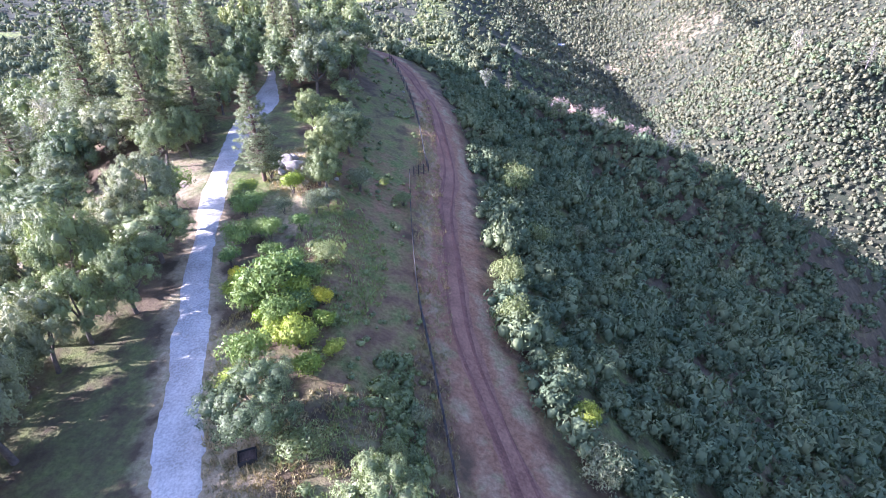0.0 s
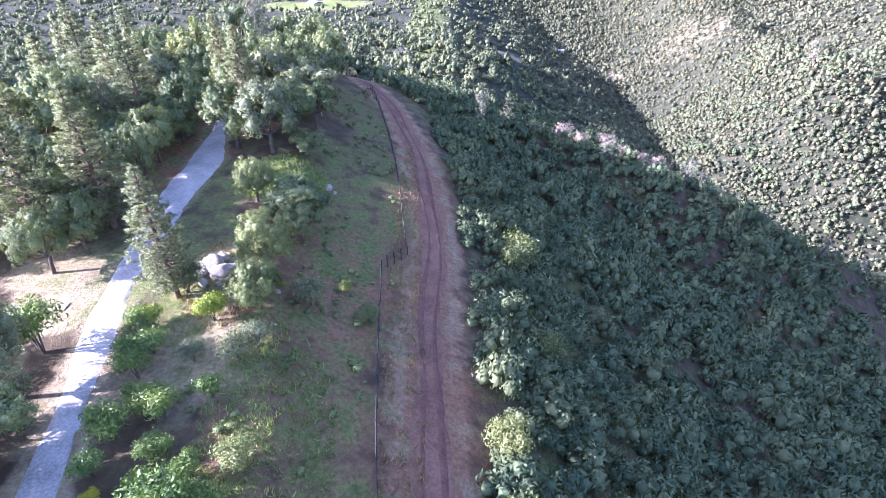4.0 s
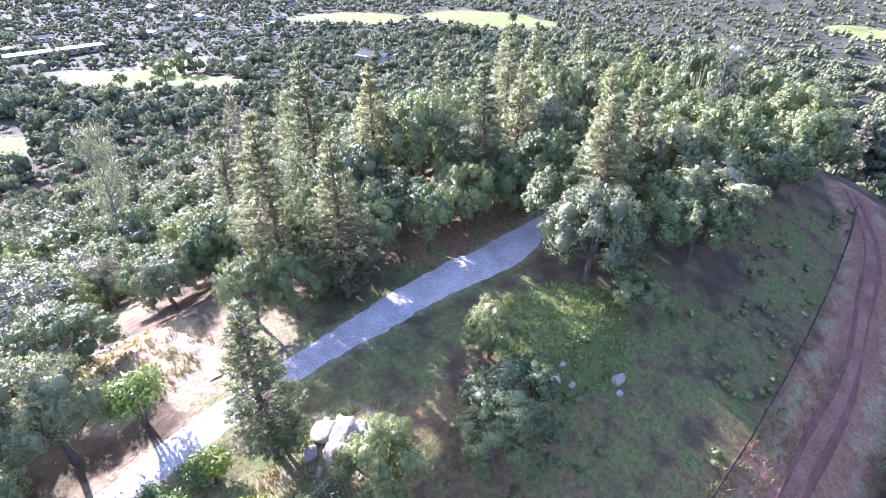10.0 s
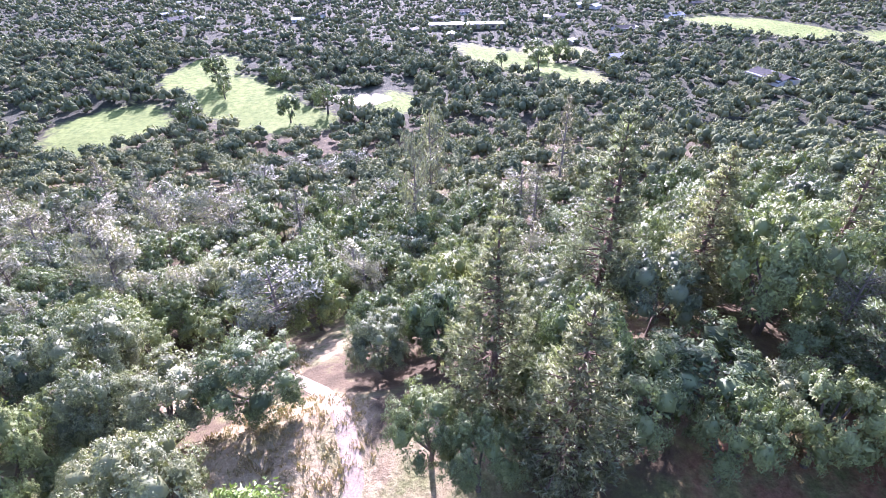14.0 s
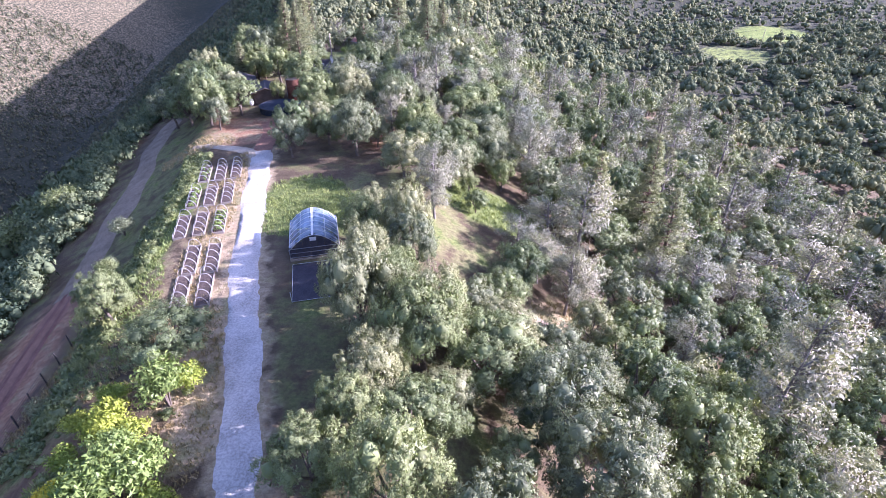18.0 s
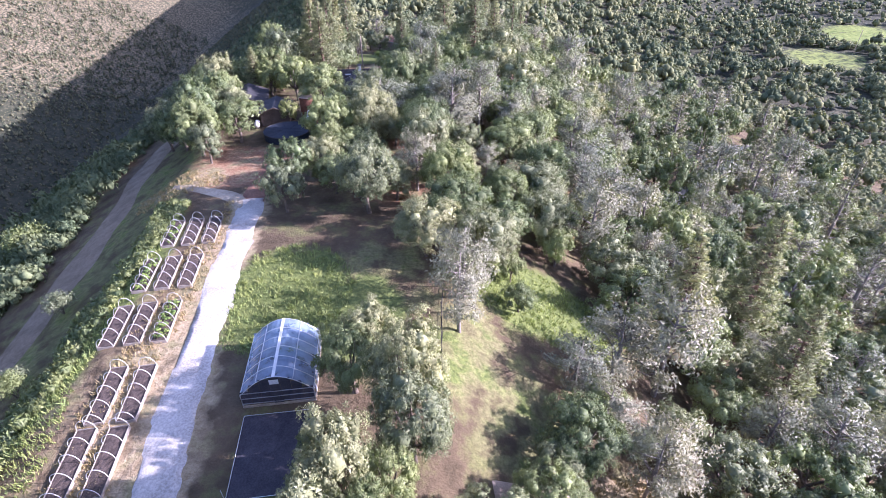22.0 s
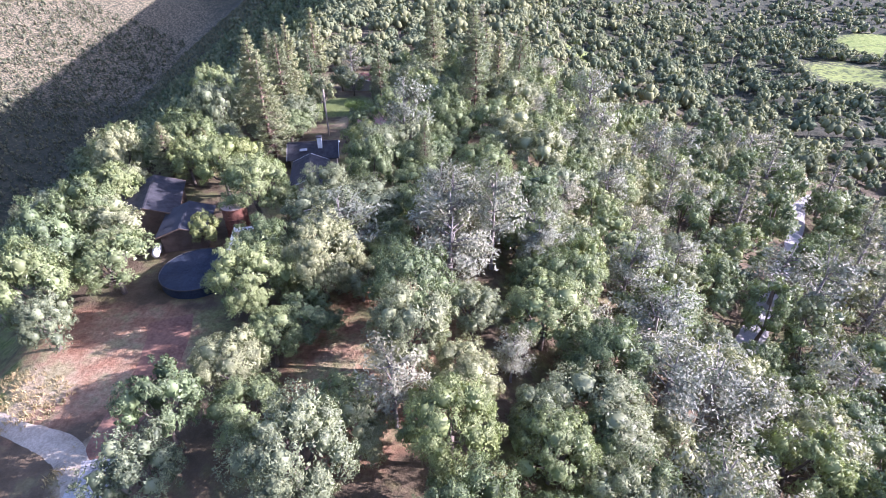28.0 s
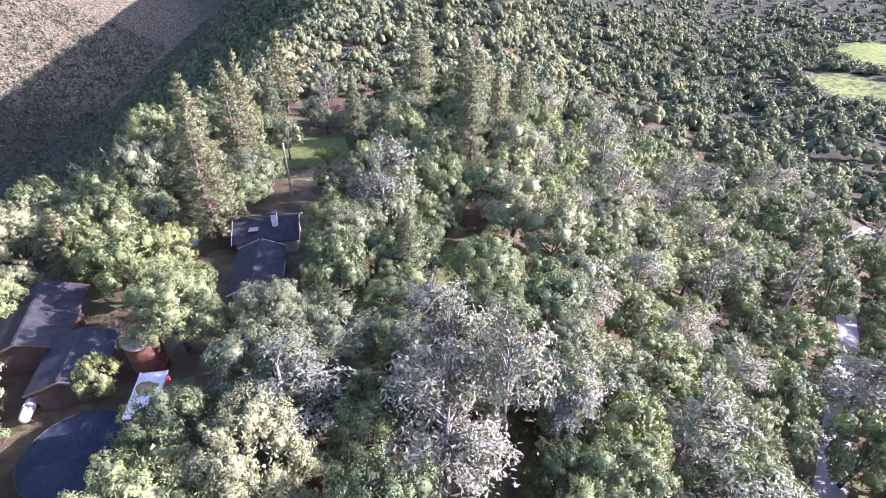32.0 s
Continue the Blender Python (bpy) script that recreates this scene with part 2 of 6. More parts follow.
def land():
    """Ground: leaf litter, with straw, green grass and red earth where the cover map says, broken up by noise."""
    m, n, l, b = shader("ground_cover", 0.97)
    a = n.new("ShaderNodeAttribute")
    a.attribute_name = "cover"
    sep = n.new("ShaderNodeSeparateColor")
    l.new(a.outputs["Color"], sep.inputs[0])
    mid = noise_of(n, l, 0.35, 5)
    fine = noise_of(n, l, 2.2, 5, 0.7)
    tiny = noise_of(n, l, 9.0, 3, 0.7)

    def broken(sock):
        q = n.new("ShaderNodeMath")
        q.operation = "MULTIPLY_ADD"
        l.new(mid, q.inputs[0])
        q.inputs[1].default_value = 0.5
        l.new(sock, q.inputs[2])
        r = n.new("ShaderNodeMapRange")
        r.inputs["From Min"].default_value, r.inputs["From Max"].default_value = 0.45, 0.95
        l.new(q.outputs[0], r.inputs["Value"])
        return r.outputs[0]

    base = mix_rgb(n, l, mid, (0.085, 0.064, 0.038), (0.17, 0.125, 0.078))
    red = mix_rgb(n, l, fine, (0.195, 0.100, 0.058), (0.345, 0.195, 0.115))
    green = mix_rgb(n, l, fine, (0.078, 0.102, 0.030), (0.19, 0.225, 0.068))
    green = mix_rgb(n, l, a.outputs["Alpha"], green, mix_rgb(n, l, mid, (0.115, 0.165, 0.036), (0.25, 0.29, 0.078)))
    straw = mix_rgb(n, l, fine, (0.28, 0.215, 0.12), (0.47, 0.38, 0.245))
    dots = noise_of(n, l, 0.22, 4, 0.65, lo=0.42, hi=0.56)
    scrub = mix_rgb(n, l, dots, (0.036, 0.044, 0.026), mix_rgb(n, l, mid, (0.048, 0.052, 0.032), (0.082, 0.080, 0.052)))
    base = mix_rgb(n, l, a.outputs["Alpha"], base, scrub)
    col = mix_rgb(n, l, broken(sep.outputs[2]), base, red)
    col = mix_rgb(n, l, broken(sep.outputs[0]), col, straw)
    col = mix_rgb(n, l, broken(sep.outputs[1]), col, green)
    col = mix_rgb(n, l, 0.32, col, mix_rgb(n, l, tiny, (0.35, 0.35, 0.35), (0.68, 0.68, 0.68)), "OVERLAY")
    l.new(col, b.inputs["Base Color"])
    bump_of(n, l, b, fine, 0.6, 0.15)
    return m


LAND = land()

# ---- lie of the land ----
def smooth(a, b, v):
    t = np.clip((v - a) / (b - a), 0.0, 1.0)
    return t * t * (3 - 2 * t)


def wobble(x, y, size, seed):
    """Cheap rolling noise between -1 and 1 from a few turned sine waves."""
    s = np.zeros_like(x)
    for k in range(5):
        a = seed * 1.7 + k * 1.31
        f = (0.6 + 0.37 * k) / size * 2 * math.pi
        s = s + np.sin((x * math.cos(a) + y * math.sin(a)) * f + seed * 3.1 + k * 2.3) / (1 + 0.5 * k)
    return s / 2.6


def ground_z(x, y):
    """Height of the land: a ridge along y with a rounded north end, a steep canyon to its east, a wide valley to its west."""
    x, y = np.broadcast_arrays(np.asarray(x, float), np.asarray(y, float))
    yc = np.minimum(y, 150.0)
    n = np.maximum(y - 150.0, 0.0)
    shoulder = np.interp(yc, [-900, -500, -250, -120, -55, -25, 0, 25, 52, 85, 120, 150], [120, 80, 40, 22, 12, 3, -5, -10, -16, -23, -25, -28])
    crest = np.interp(yc, [-1100, -700, -450, -330, -200, -120, -70, -20, 30, 70, 110, 150], [45, 25, -8, -20, -14, -5, -1, -0.6, 0, 2.5, 4.6, 4.6])
    west = np.interp(yc, [-600, -200, -60, 0, 40, 60, 90, 150], [-60, -40, -36, -36, -37, -45, -52, -66])
    e = np.maximum(x - shoulder, 0.0)
    w = np.maximum(west - x, 0.0)
    d = np.hypot(e, n)
    d = np.maximum(d - 4, 0) + 4 * smooth(0, 8, d)
    fall_e = 0.40 * np.minimum(d, 26) + 0.67 * np.maximum(d - 26, 0)
    dw = np.hypot(w, 0.8 * n)
    fall_w = 0.48 * np.minimum(dw, 32) + 0.24 * np.clip(dw - 32, 0, 140) + 0.05 * np.clip(dw - 174, 0, 200)
    t = smooth(-6, 6, x - (shoulder + west) / 2)
    hill = crest - fall_e * t - fall_w * (1 - t)
    # a spur that runs out east from the ridge's north end and stands as the slope's skyline
    spur_y = np.interp(x, [-25, 0, 25, 60, 93, 165, 260], [158, 168, 180, 181, 172, 186, 205])
    spur_z = np.interp(x, [-60, -25, 0, 25, 60, 93, 165, 260, 420], [-20, 0, -8, -22, -34, -46, -86, -140, -235])
    off = y - spur_y
    spur = spur_z - 0.48 * np.maximum(np.sqrt(off * off + 25) - 5, 0) - 0.35 * np.maximum(off, 0)
    hill = np.where(x > -25, np.maximum(hill, spur), hill)
    # the valley to the west and the gentler land to the north
    floor_w = np.interp(x, [-3000, -1500, -700, -250, 0, 10], [60, -10, -52, -53, -47, -47]) - 0.42 * np.clip(x - 10, 0, 400) + 2.5 * wobble(x, y, 260, 3)
    low = smooth(-40, 40, x) * (1 - smooth(190, 300, y))
    floor_w = floor_w - 400 * low
    z = np.maximum(hill, floor_w)
    # the far wall of the canyon
    axis = np.interp(y, [-900, -300, 100, 200, 260, 320, 480, 640, 900], [470, 440, 345, 260, 180, 148, 176, 200, 230])
    bed = np.interp(y, [-900, -300, 100, 200, 260, 320, 480, 640, 900], [-270, -245, -208, -170, -126, -107, -117, -106, -85])
    wall = bed + np.maximum(x - axis, 0) * 0.43 - np.maximum(axis - x, 0) * 2.0
    gully = wobble(x * 0.75 + y * 0.5, y * 0.35 - x * 0.2, 200, 7) * 24 + wobble(x, y, 90, 9) * 5
    fold = x - (183 + 0.14 * y)
    wall = wall + 30 * np.exp(-(fold / 30) ** 2) * smooth(230, 330, y) + 22 * np.exp(-((fold - 190) / 45) ** 2) * smooth(200, 420, y)
    wall = wall + gully * smooth(0, 200, x - axis) * (0.2 + 0.8 * smooth(-50, 300, y))
    z = np.maximum(np.maximum(z, wall), bed)
    z = z + smooth(650, 1700, y) * 160 + smooth(-700, -1800, y) * 120
    rough = 0.35 + 1.3 * smooth(10, 60, e) + 1.0 * smooth(10, 60, w) + 0.8 * smooth(0, 40, n)
    z = z + wobble(x, y, 42, 11) * rough
    pond = 1 - smooth(20, 40, np.hypot(x + 298, y - 15))
    return z * (1 - pond) - 51.5 * pond

# ---- small builders ----
def tri_mesh(name, verts, tris, mat, smooth_faces=False, tint=None, normals=None):
    """A mesh of triangles from arrays; normals: a rounded shading for foliage, so that a crown is lit as one body."""
    verts, tris = np.asarray(verts, np.float32), np.asarray(tris, np.int32)
    me = bpy.data.meshes.new(name)
    me.vertices.add(len(verts))
    me.vertices.foreach_set("co", verts.ravel())
    me.loops.add(tris.size)
    me.loops.foreach_set("vertex_index", tris.ravel())
    me.polygons.add(len(tris))
    me.polygons.foreach_set("loop_start", np.arange(0, tris.size, 3, dtype=np.int32))
    if smooth_faces:
        me.polygons.foreach_set("use_smooth", np.ones(len(tris), bool))
    me.update(calc_edges=True)
    if normals is None:
        me.validate()
    if tint is not None:
        at = me.attributes.new("tint", "FLOAT", "POINT")
        at.data.foreach_set("value", np.asarray(tint, np.float32))
    me.materials.append(mat)
    if normals is not None:
        me.polygons.foreach_set("use_smooth", np.ones(len(tris), bool))
        me.normals_split_custom_set_from_vertices(np.asarray(normals, np.float32))
    return me


def part(name, bm, material, parent, label=""):
    """Links a bmesh, or a mesh, as ONE mesh object under a thing or a part."""
    if isinstance(bm, bpy.types.Mesh):
        me = bm
    else:
        me = bpy.data.meshes.new(name)
        bm.to_mesh(me)
        bm.free()
        me.materials.append(material)
    ob = new(name, me)
    ob.parent = parent
    if label:
        tagged(ob, label)
    return ob


def thing(name, m, label, category, group="", kind=""):
    ob = new(name)
    ob.empty_display_size = 0.3
    ob.matrix_basis = m
    return tagged(ob, label, category, group, kind)


def box_bm(sx, sy, sz, centre=(0, 0, 0), bevel=0.02, rz=0.0):
    bm = bmesh.new()
    bmesh.ops.create_cube(bm, size=1.0)
    for v in bm.verts:
        v.co = Vector((v.co.x * sx, v.co.y * sy, v.co.z * sz))
    if bevel:
        bmesh.ops.bevel(bm, geom=list(bm.edges), offset=min(bevel, 0.3 * min(sx, sy, sz)), segments=1, affect="EDGES")
    bmesh.ops.transform(bm, matrix=Matrix.Translation(centre) @ pose(0, 0, 0, 0, 0, rz), verts=list(bm.verts))
    return bm


def tube_arrays(points, radii, sides=6):
    """A tapered tube along points."""
    pts = [Vector(p) for p in points]
    vs, fs = [], []
    for k, p in enumerate(pts):
        d = (pts[min(k + 1, len(pts) - 1)] - pts[max(k - 1, 0)]).normalized()
        u = d.cross(Vector((0.31, 0.95, 0.05))).normalized()
        w = d.cross(u)
        for s in range(sides):
            a = 2 * math.pi * s / sides
            vs.append(p + (u * math.cos(a) + w * math.sin(a)) * radii[k])
    for k in range(len(pts) - 1):
        for s in range(sides):
            a, b = k * sides + s, k * sides + (s + 1) % sides
            fs += [(a, b, b + sides), (a, b + sides, a + sides)]
    n = len(vs)
    vs.append(pts[-1])
    fs += [((len(pts) - 1) * sides + s, (len(pts) - 1) * sides + (s + 1) % sides, n) for s in range(sides)]
    return np.array([tuple(v) for v in vs]), np.array(fs)


def joined(pieces):
    vs, fs, ns, n = [], [], [], 0
    for v, f, *nor in pieces:
        vs.append(np.asarray(v, float))
        fs.append(np.asarray(f, int) + n)
        ns += nor
        n += len(v)
    return (np.concatenate(vs), np.concatenate(fs), np.concatenate(ns)) if ns else (np.concatenate(vs), np.concatenate(fs))


def forked(wood):
    """Trunk and limbs as one body: each limb grows out of the trunk's tip."""
    v0, f0 = wood[0]
    vs, fs, n = [v0], [f0], len(v0)
    for v, f in wood[1:]:
        idx = np.arange(len(v)) + n - 1
        idx[0] = len(v0) - 1
        vs.append(v[1:])
        fs.append(idx[f])
        n += len(v) - 1
    return np.concatenate(vs), np.concatenate(fs)


def leafy(name, pieces, mat):
    v, f, n = joined(pieces)
    return tri_mesh(name, v, f, mat, normals=n)


def ico(level):
    bm = bmesh.new()
    bmesh.ops.create_icosphere(bm, subdivisions=level, radius=1.0)
    v = np.array([tuple(p.co) for p in bm.verts])
    f = np.array([[p.index for p in q.verts] for q in bm.faces])
    bm.free()
    return v, f


ICO1, ICO2 = ico(1), ico(2)


def unit(v):
    return v / (np.linalg.norm(v, axis=1)[:, None] + 1e-9)


def sprays(points, out, size, rng, stretch=1.4, spread=0.8, soft=0.5):
    """Small pointed leaf sprays at points, roughly facing out: corners, triangles and the way each one faces."""
    n = len(points)
    out = unit(np.asarray(out, float))
    nor = unit(out + rng.normal(0, spread, (n, 3)))
    nor = np.where((nor * out).sum(1)[:, None] < 0, -nor, nor)
    u = unit(np.cross(nor, rng.normal(0, 1, (n, 3))))
    v = np.cross(nor, u)
    s = (size * rng.uniform(0.6, 1.3, n))[:, None]
    fold = nor * s * rng.uniform(-0.25, 0.25, n)[:, None]
    a, b = points - u * s * stretch * 0.8, points + v * s * 0.8 + fold
    c = points + u * s * stretch - v * s * rng.uniform(-0.2, 0.7, n)[:, None]
    verts = np.stack([a, c, b], 1).reshape(-1, 3)
    tris = np.arange(n * 3).reshape(-1, 3)
    return verts, tris, np.repeat(unit(out * soft + nor * (1 - soft)), 3, 0)


def lump(centre, radius, rng, base=ICO2, rough=0.22, squash=0.85):
    v, f = base
    p = v * (1 + rng.normal(0, rough, (len(v), 1)).clip(-0.4, 0.4)) * radius * np.array([1, 1, squash])
    return p + centre, f, v


def drape(points, step=1.0):
    """Even steps along a line through plan points, rounded at the corners."""
    p = np.array(points, float)
    for _ in range(2):
        q = [p[0]]
        for a, b in zip(p[:-1], p[1:]):
            q += [a * 0.75 + b * 0.25, a * 0.25 + b * 0.75]
        q.append(p[-1])
        p = np.array(q)
    seg = np.r_[0, np.cumsum(np.linalg.norm(np.diff(p, axis=0), axis=1))]
    s = np.arange(0, seg[-1], step)
    return np.stack([np.interp(s, seg, p[:, k]) for k in range(p.shape[1])], 1)


def strip(name, line, half, mat, lift=0.06, edge=0.35, rows=7, crown=0.05, seed=1):
    """A way laid along the ground, with uneven edges that dip into it. line: x, y (and half width)."""
    rng = np.random.default_rng(seed)
    d = np.gradient(line[:, :2], axis=0)
    d /= np.linalg.norm(d, axis=1)[:, None]
    nor = np.stack([-d[:, 1], d[:, 0]], 1)
    hw = line[:, 2] if line.shape[1] > 2 else np.full(len(line), half)
    vs = []
    for j in range(rows):
        u = -1 + 2 * j / (rows - 1)
        w = hw * u
        if j in (0, rows - 1):
            k = np.arange(len(line))
            w = w * 1.12 + np.sign(u) * edge * (np.interp(k, k[::4], rng.uniform(-1, 1, len(k[::4]))) + 0.35 * rng.uniform(-1, 1, len(k)))
        xy = line[:, :2] + nor * w[:, None]
        z = ground_z(xy[:, 0], xy[:, 1]) + (lift + crown * (1 - u * u) if 0 < j < rows - 1 else -0.12)
        vs.append(np.c_[xy, z])
    v = np.stack(vs, 1).reshape(-1, 3)
    t = []
    for i in range(len(line) - 1):
        for j in range(rows - 1):
            a = i * rows + j
            t += [(a, a + rows, a + rows + 1), (a, a + rows + 1, a + 1)]
    t = np.array(t)
    if np.cross(v[t[0][1]] - v[t[0][0]], v[t[0][2]] - v[t[0][0]])[2] < 0:
        t = t[:, ::-1]
    return new(name, tri_mesh(name, v, t, mat, True))


def gz(x, y):
    return float(ground_z(x, y))


# ---- plan of the ways ----
ROAD = drape([(-5.6, -26), (-7.5, -19.5), (-12.3, 0.7), (-16.7, 15.8), (-23, 33.5), (-28.9, 54.5), (-31.2, 64), (-32.5, 72), (-33.1, 82), (-33.2, 91), (-33.6, 97), (-34.5, 102), (-35.6, 108), (-37.4, 116), (-41, 124)])
ROAD = np.c_[ROAD, np.interp(ROAD[:, 1], [-30, -20, 22, 36, 60, 72, 83, 92, 97, 102, 108, 124], [2.3, 1.95, 1.9, 1.5, 1.4, 1.7, 2.4, 2.8, 2.6, 1.9, 1.1, 0.7])]
TRAIL = drape([(27, -62), (26, -46), (19, -28), (15, -8), (10, 12), (5.6, 28), (1.2, 45), (0.4, 68), (1.0, 90), (-1.0, 106), (-4.9, 128), (-10.5, 145), (-18, 156)])
SPUR_WAY = drape([(-8, -17), (-6.3, -23), (-2.5, -26.8), (3, -27.8), (9, -30)])
YARD_WAY = drape([(-6.6, -23), (-5, -29), (-5, -35), (-3.5, -40), (-2, -43)])
FAR_ROAD = drape([(-72, -60), (-82, -74), (-91, -89), (-97, -95), (-109, -118), (-121, -138), (-150, -165)])
WOOD_PATH = drape([(-41, 12), (-47, 10.5), (-53, 12), (-55, 20), (-56, 32), (-61, 41), (-56, 52), (-48, 60), (-40, 64), (-35, 64)])

# patches of cover: x, y, half-lengths, turn in degrees, strength for straw, grass and red earth
PATCHES = [
    (-18, -6, 7, 10, 10, 0.1, 1.0, 0), (-20, 30, 4, 12, 20, 0.2, 0.1, 0.2), (-4, 6, 5, 26, 8, 0.35, 0.25, 0.3),
    (0, -4, 3, 20, 8, 0.3, 0.8, 0), (-8, -4, 1.8, 26, 9, 1.0, 0.0, 0.2), (-16, 26, 2.5, 14, 20, 1.0, 0.2, 0),
    (-46, -13, 11, 7, -10, 0.5, 1.0, 0), (-27, -4, 5, 8, 5, 0.3, 0.9, 0), (-30, 78, 9, 24, 8, 0.15, 0.5, 0.2), (-9, 72, 5, 14, 8, 0.0, 0.0, 0.95), (-37, -1, 5, 7, 0, 0.55, 0.6, 0), (-28, -12, 6, 6, 0, 0.3, 0.4, 0.2),
    (-54, 12, 6, 7, 0, 1.0, 0.1, 0.2), (-56, 48, 7, 8, 20, 1.0, 0.0, 0.3), (-42, 58, 7, 8, 0, 1.0, 0.0, 0.35),
    (-70, 60, 7, 6, 0, 0.9, 0.35, 0), (-28, 25, 6, 22, 20, 0.0, 0.42, 0.1), (-40, 36, 6, 9, 0, 0.2, 0.5, 0), (-40, 70, 6, 6, 0, 0.7, 0.0, 0.5), (-36, 64, 4, 4, 0, 1.0, 0.2, 0),
]
PATCHES_EAST = [
    (-31.6, -79.5, 7, 7, 0, 0.8, 0.8, 0), (-16, -86, 5, 5, 0, 1.0, 0.2, 0),
    (-52.7, 45.5, 5, 5, 0, 1.0, 0.2, 0.2), (-66, 40, 6, 5, 0, 0.9, 0.2, 0.3), (-66, 58, 6, 5, 0, 1.0, 0.3, 0), (-94, 57, 7, 9, 0, 0.8, 0.2, 0.4), (-61, 55, 5, 4, 0, 1.0, 0.2, 0), (-44, 6, 6, 6, 0, 0.35, 0.45, 0), (-22, -36, 4, 6, 0, 0.5, 0, 0.8), (-48, -50, 5, 4, 0, 0.5, 0, 0.8), (-68, -60, 5, 4, 0, 0.8, 0.6, 0), (-62, -3, 4, 4, 0, 0.6, 0, 0.6),
    (-12, 62, 9, 42, 12, 0.0, 0.42, 0.6), (-10, 96, 12, 22, 8, 0.0, 0.5, 0.4), (-12, 128, 10, 18, 20, 0.0, 0.5, 0.5),
    (-21, 92, 7, 8, 0, 0.1, 1.0, 0), (-10, 76, 5, 4, 0, 0, 0.6, 0), (-22, 68, 4, 7, 10, 1.0, 0.0, 0.1), (-20, 57, 6, 7, 10, 0.8, 0.4, 0.2),
    (2, -36, 12, 9, 10, 0.35, 0.0, 1.0), (8, -31, 8, 4, 10, 0.9, 0.1, 0.4), (12, -20, 10, 40, 12, 0.3, 0.5, 0.1),
    (3, 40, 7, 40, 5, 0.0, 0.4, 0.5), (-2, 96, 7, 40, 0, 0.0, 0.3, 0.65), (-38, 96, 9, 10, 20, 0.25, 0.0, 0.9), (-33, 110, 8, 7, 0, 0.2, 0, 0.8),
    (-20, -66, 6, 10, 0, 1.0, 0.6, 0), (-9, -108, 8, 8, 0, 0.7, 0.3, 0.4), (0, -120, 9, 10, 0, 0, 1.0, 0), (-25, -40, 10, 14, 0, 0.3, 0.0, 0.8),
]
PATCHES_FAR = [
    (-300, -52, 72, 27, 40, 0.3, 1.0, 0), (-262, -15, 22, 26, 10, 0.3, 1.0, 0), (-292, 34, 22, 14, 0, 0.4, 0.9, 0), (-252, -100, 40, 30, 20, 0.3, 1.0, 0), (-350, -96, 46, 22, 0, 0.3, 1.0, 0),
    (-380, 110, 76, 24, 37, 0.8, 0.9, 0), (-420, 140, 30, 30, 0, 0.9, 0.7, 0), (-520, 330, 70, 45, 40, 0.5, 1.0, 0), (-430, 440, 80, 50, 20, 0.6, 0.9, 0),
    (-45, -470, 40, 40, 0, 1.0, 0.4, 0), (760, -930, 330, 420, 0, 0.32, 0, 0), (520, 560, 400, 400, 0, 0.10, 0, 0), (240, 560, 30, 60, 20, 0.32, 0, 0), (-78, -285, 12, 16, 0, 0.4, 1.0, 0), (-240, -330, 30, 26, 40, 0.35, 0.6, 0), (-300, -400, 40, 30, 40, 0.4, 1.0, 0),
    (-140, 660, 70, 40, 0, 0.8, 0.8, 0), (170, 590, 40, 16, -30, 1.0, 0, 0.2), (60, 480, 30, 14, 0, 0.9, 0.2, 0),
]


def near_way(x, y, way):
    """Distance in plan to a way, for points near it."""
    d = np.full(len(x), 99.0)
    near = np.nonzero((np.abs(x) < 60) & (np.abs(y) < 175))[0]
    for p in way[::2, :2]:
        d[near] = np.minimum(d[near], np.hypot(x[near] - p[0], y[near] - p[1]))
    return d


def cover_of(x, y):
    """Straw, grass and red earth at plan points."""
    c = np.zeros((len(x), 3))
    for px, py, ax, ay, turn, *k in PATCHES + PATCHES_EAST + PATCHES_FAR:
        a = radians(turn)
        u = ((x - px) * math.cos(a) + (y - py) * math.sin(a)) / ax
        v = (-(x - px) * math.sin(a) + (y - py) * math.cos(a)) / ay
        f = 1 - smooth(0.65, 1.15, np.hypot(u, v) + 0.12 * wobble(x, y, 9, px * 0.1))
        for j in range(3):
            c[:, j] = np.maximum(c[:, j], f * k[j])
    c[:, 1] = np.maximum(c[:, 1], (0.22 + 0.2 * wobble(x, y, 35, 4)) * (1 - smooth(150, 260, np.hypot(x, y))))
    past = x - np.interp(y, [-150, -60, 20, 45, 90, 128, 150, 165, 330], [36, 33, 14, 5, 5, 0, -2, -18, -30])
    c[:, 1] = np.maximum(c[:, 1], 0.45 * smooth(1, 7, past) * (1 - smooth(18, 60, past)))
    off = near_way(x, y, TRAIL)
    bare = smooth(-8, 22, y) * (1 - smooth(2.6, 5.6, off + 0.8 * wobble(x, y, 5, 2)))
    c[:, 2] = np.maximum(c[:, 2], 0.95 * bare)
    c[:, 1] = c[:, 1] * (1 - 0.75 * bare)
    c[:, 0] = np.maximum(c[:, 0], 0.42 * smooth(-8, 22, y) * smooth(1.6, 2.8, off) * (1 - smooth(3.2, 5.2, off + 0.8 * wobble(x, y, 4, 5))))
    off = near_way(x, y, ROAD)
    c[:, 0] = np.maximum(c[:, 0], 0.75 * (1 - smooth(1.8, 3.6, off + 0.6 * wobble(x, y, 4, 7))))
    return c


def far_steps(lo, hi, fine_lo, fine_hi, step, grow):
    mid = list(np.arange(fine_lo, fine_hi + 0.01, step))
    up, down, s = [], [], step
    p = mid[-1]
    while p < hi:
        s *= grow
        p += s
        up.append(p)
    s, p = step, mid[0]
    while p > lo:
        s *= grow
        p -= s
        down.append(p)
    return np.array(down[::-1] + mid + up)


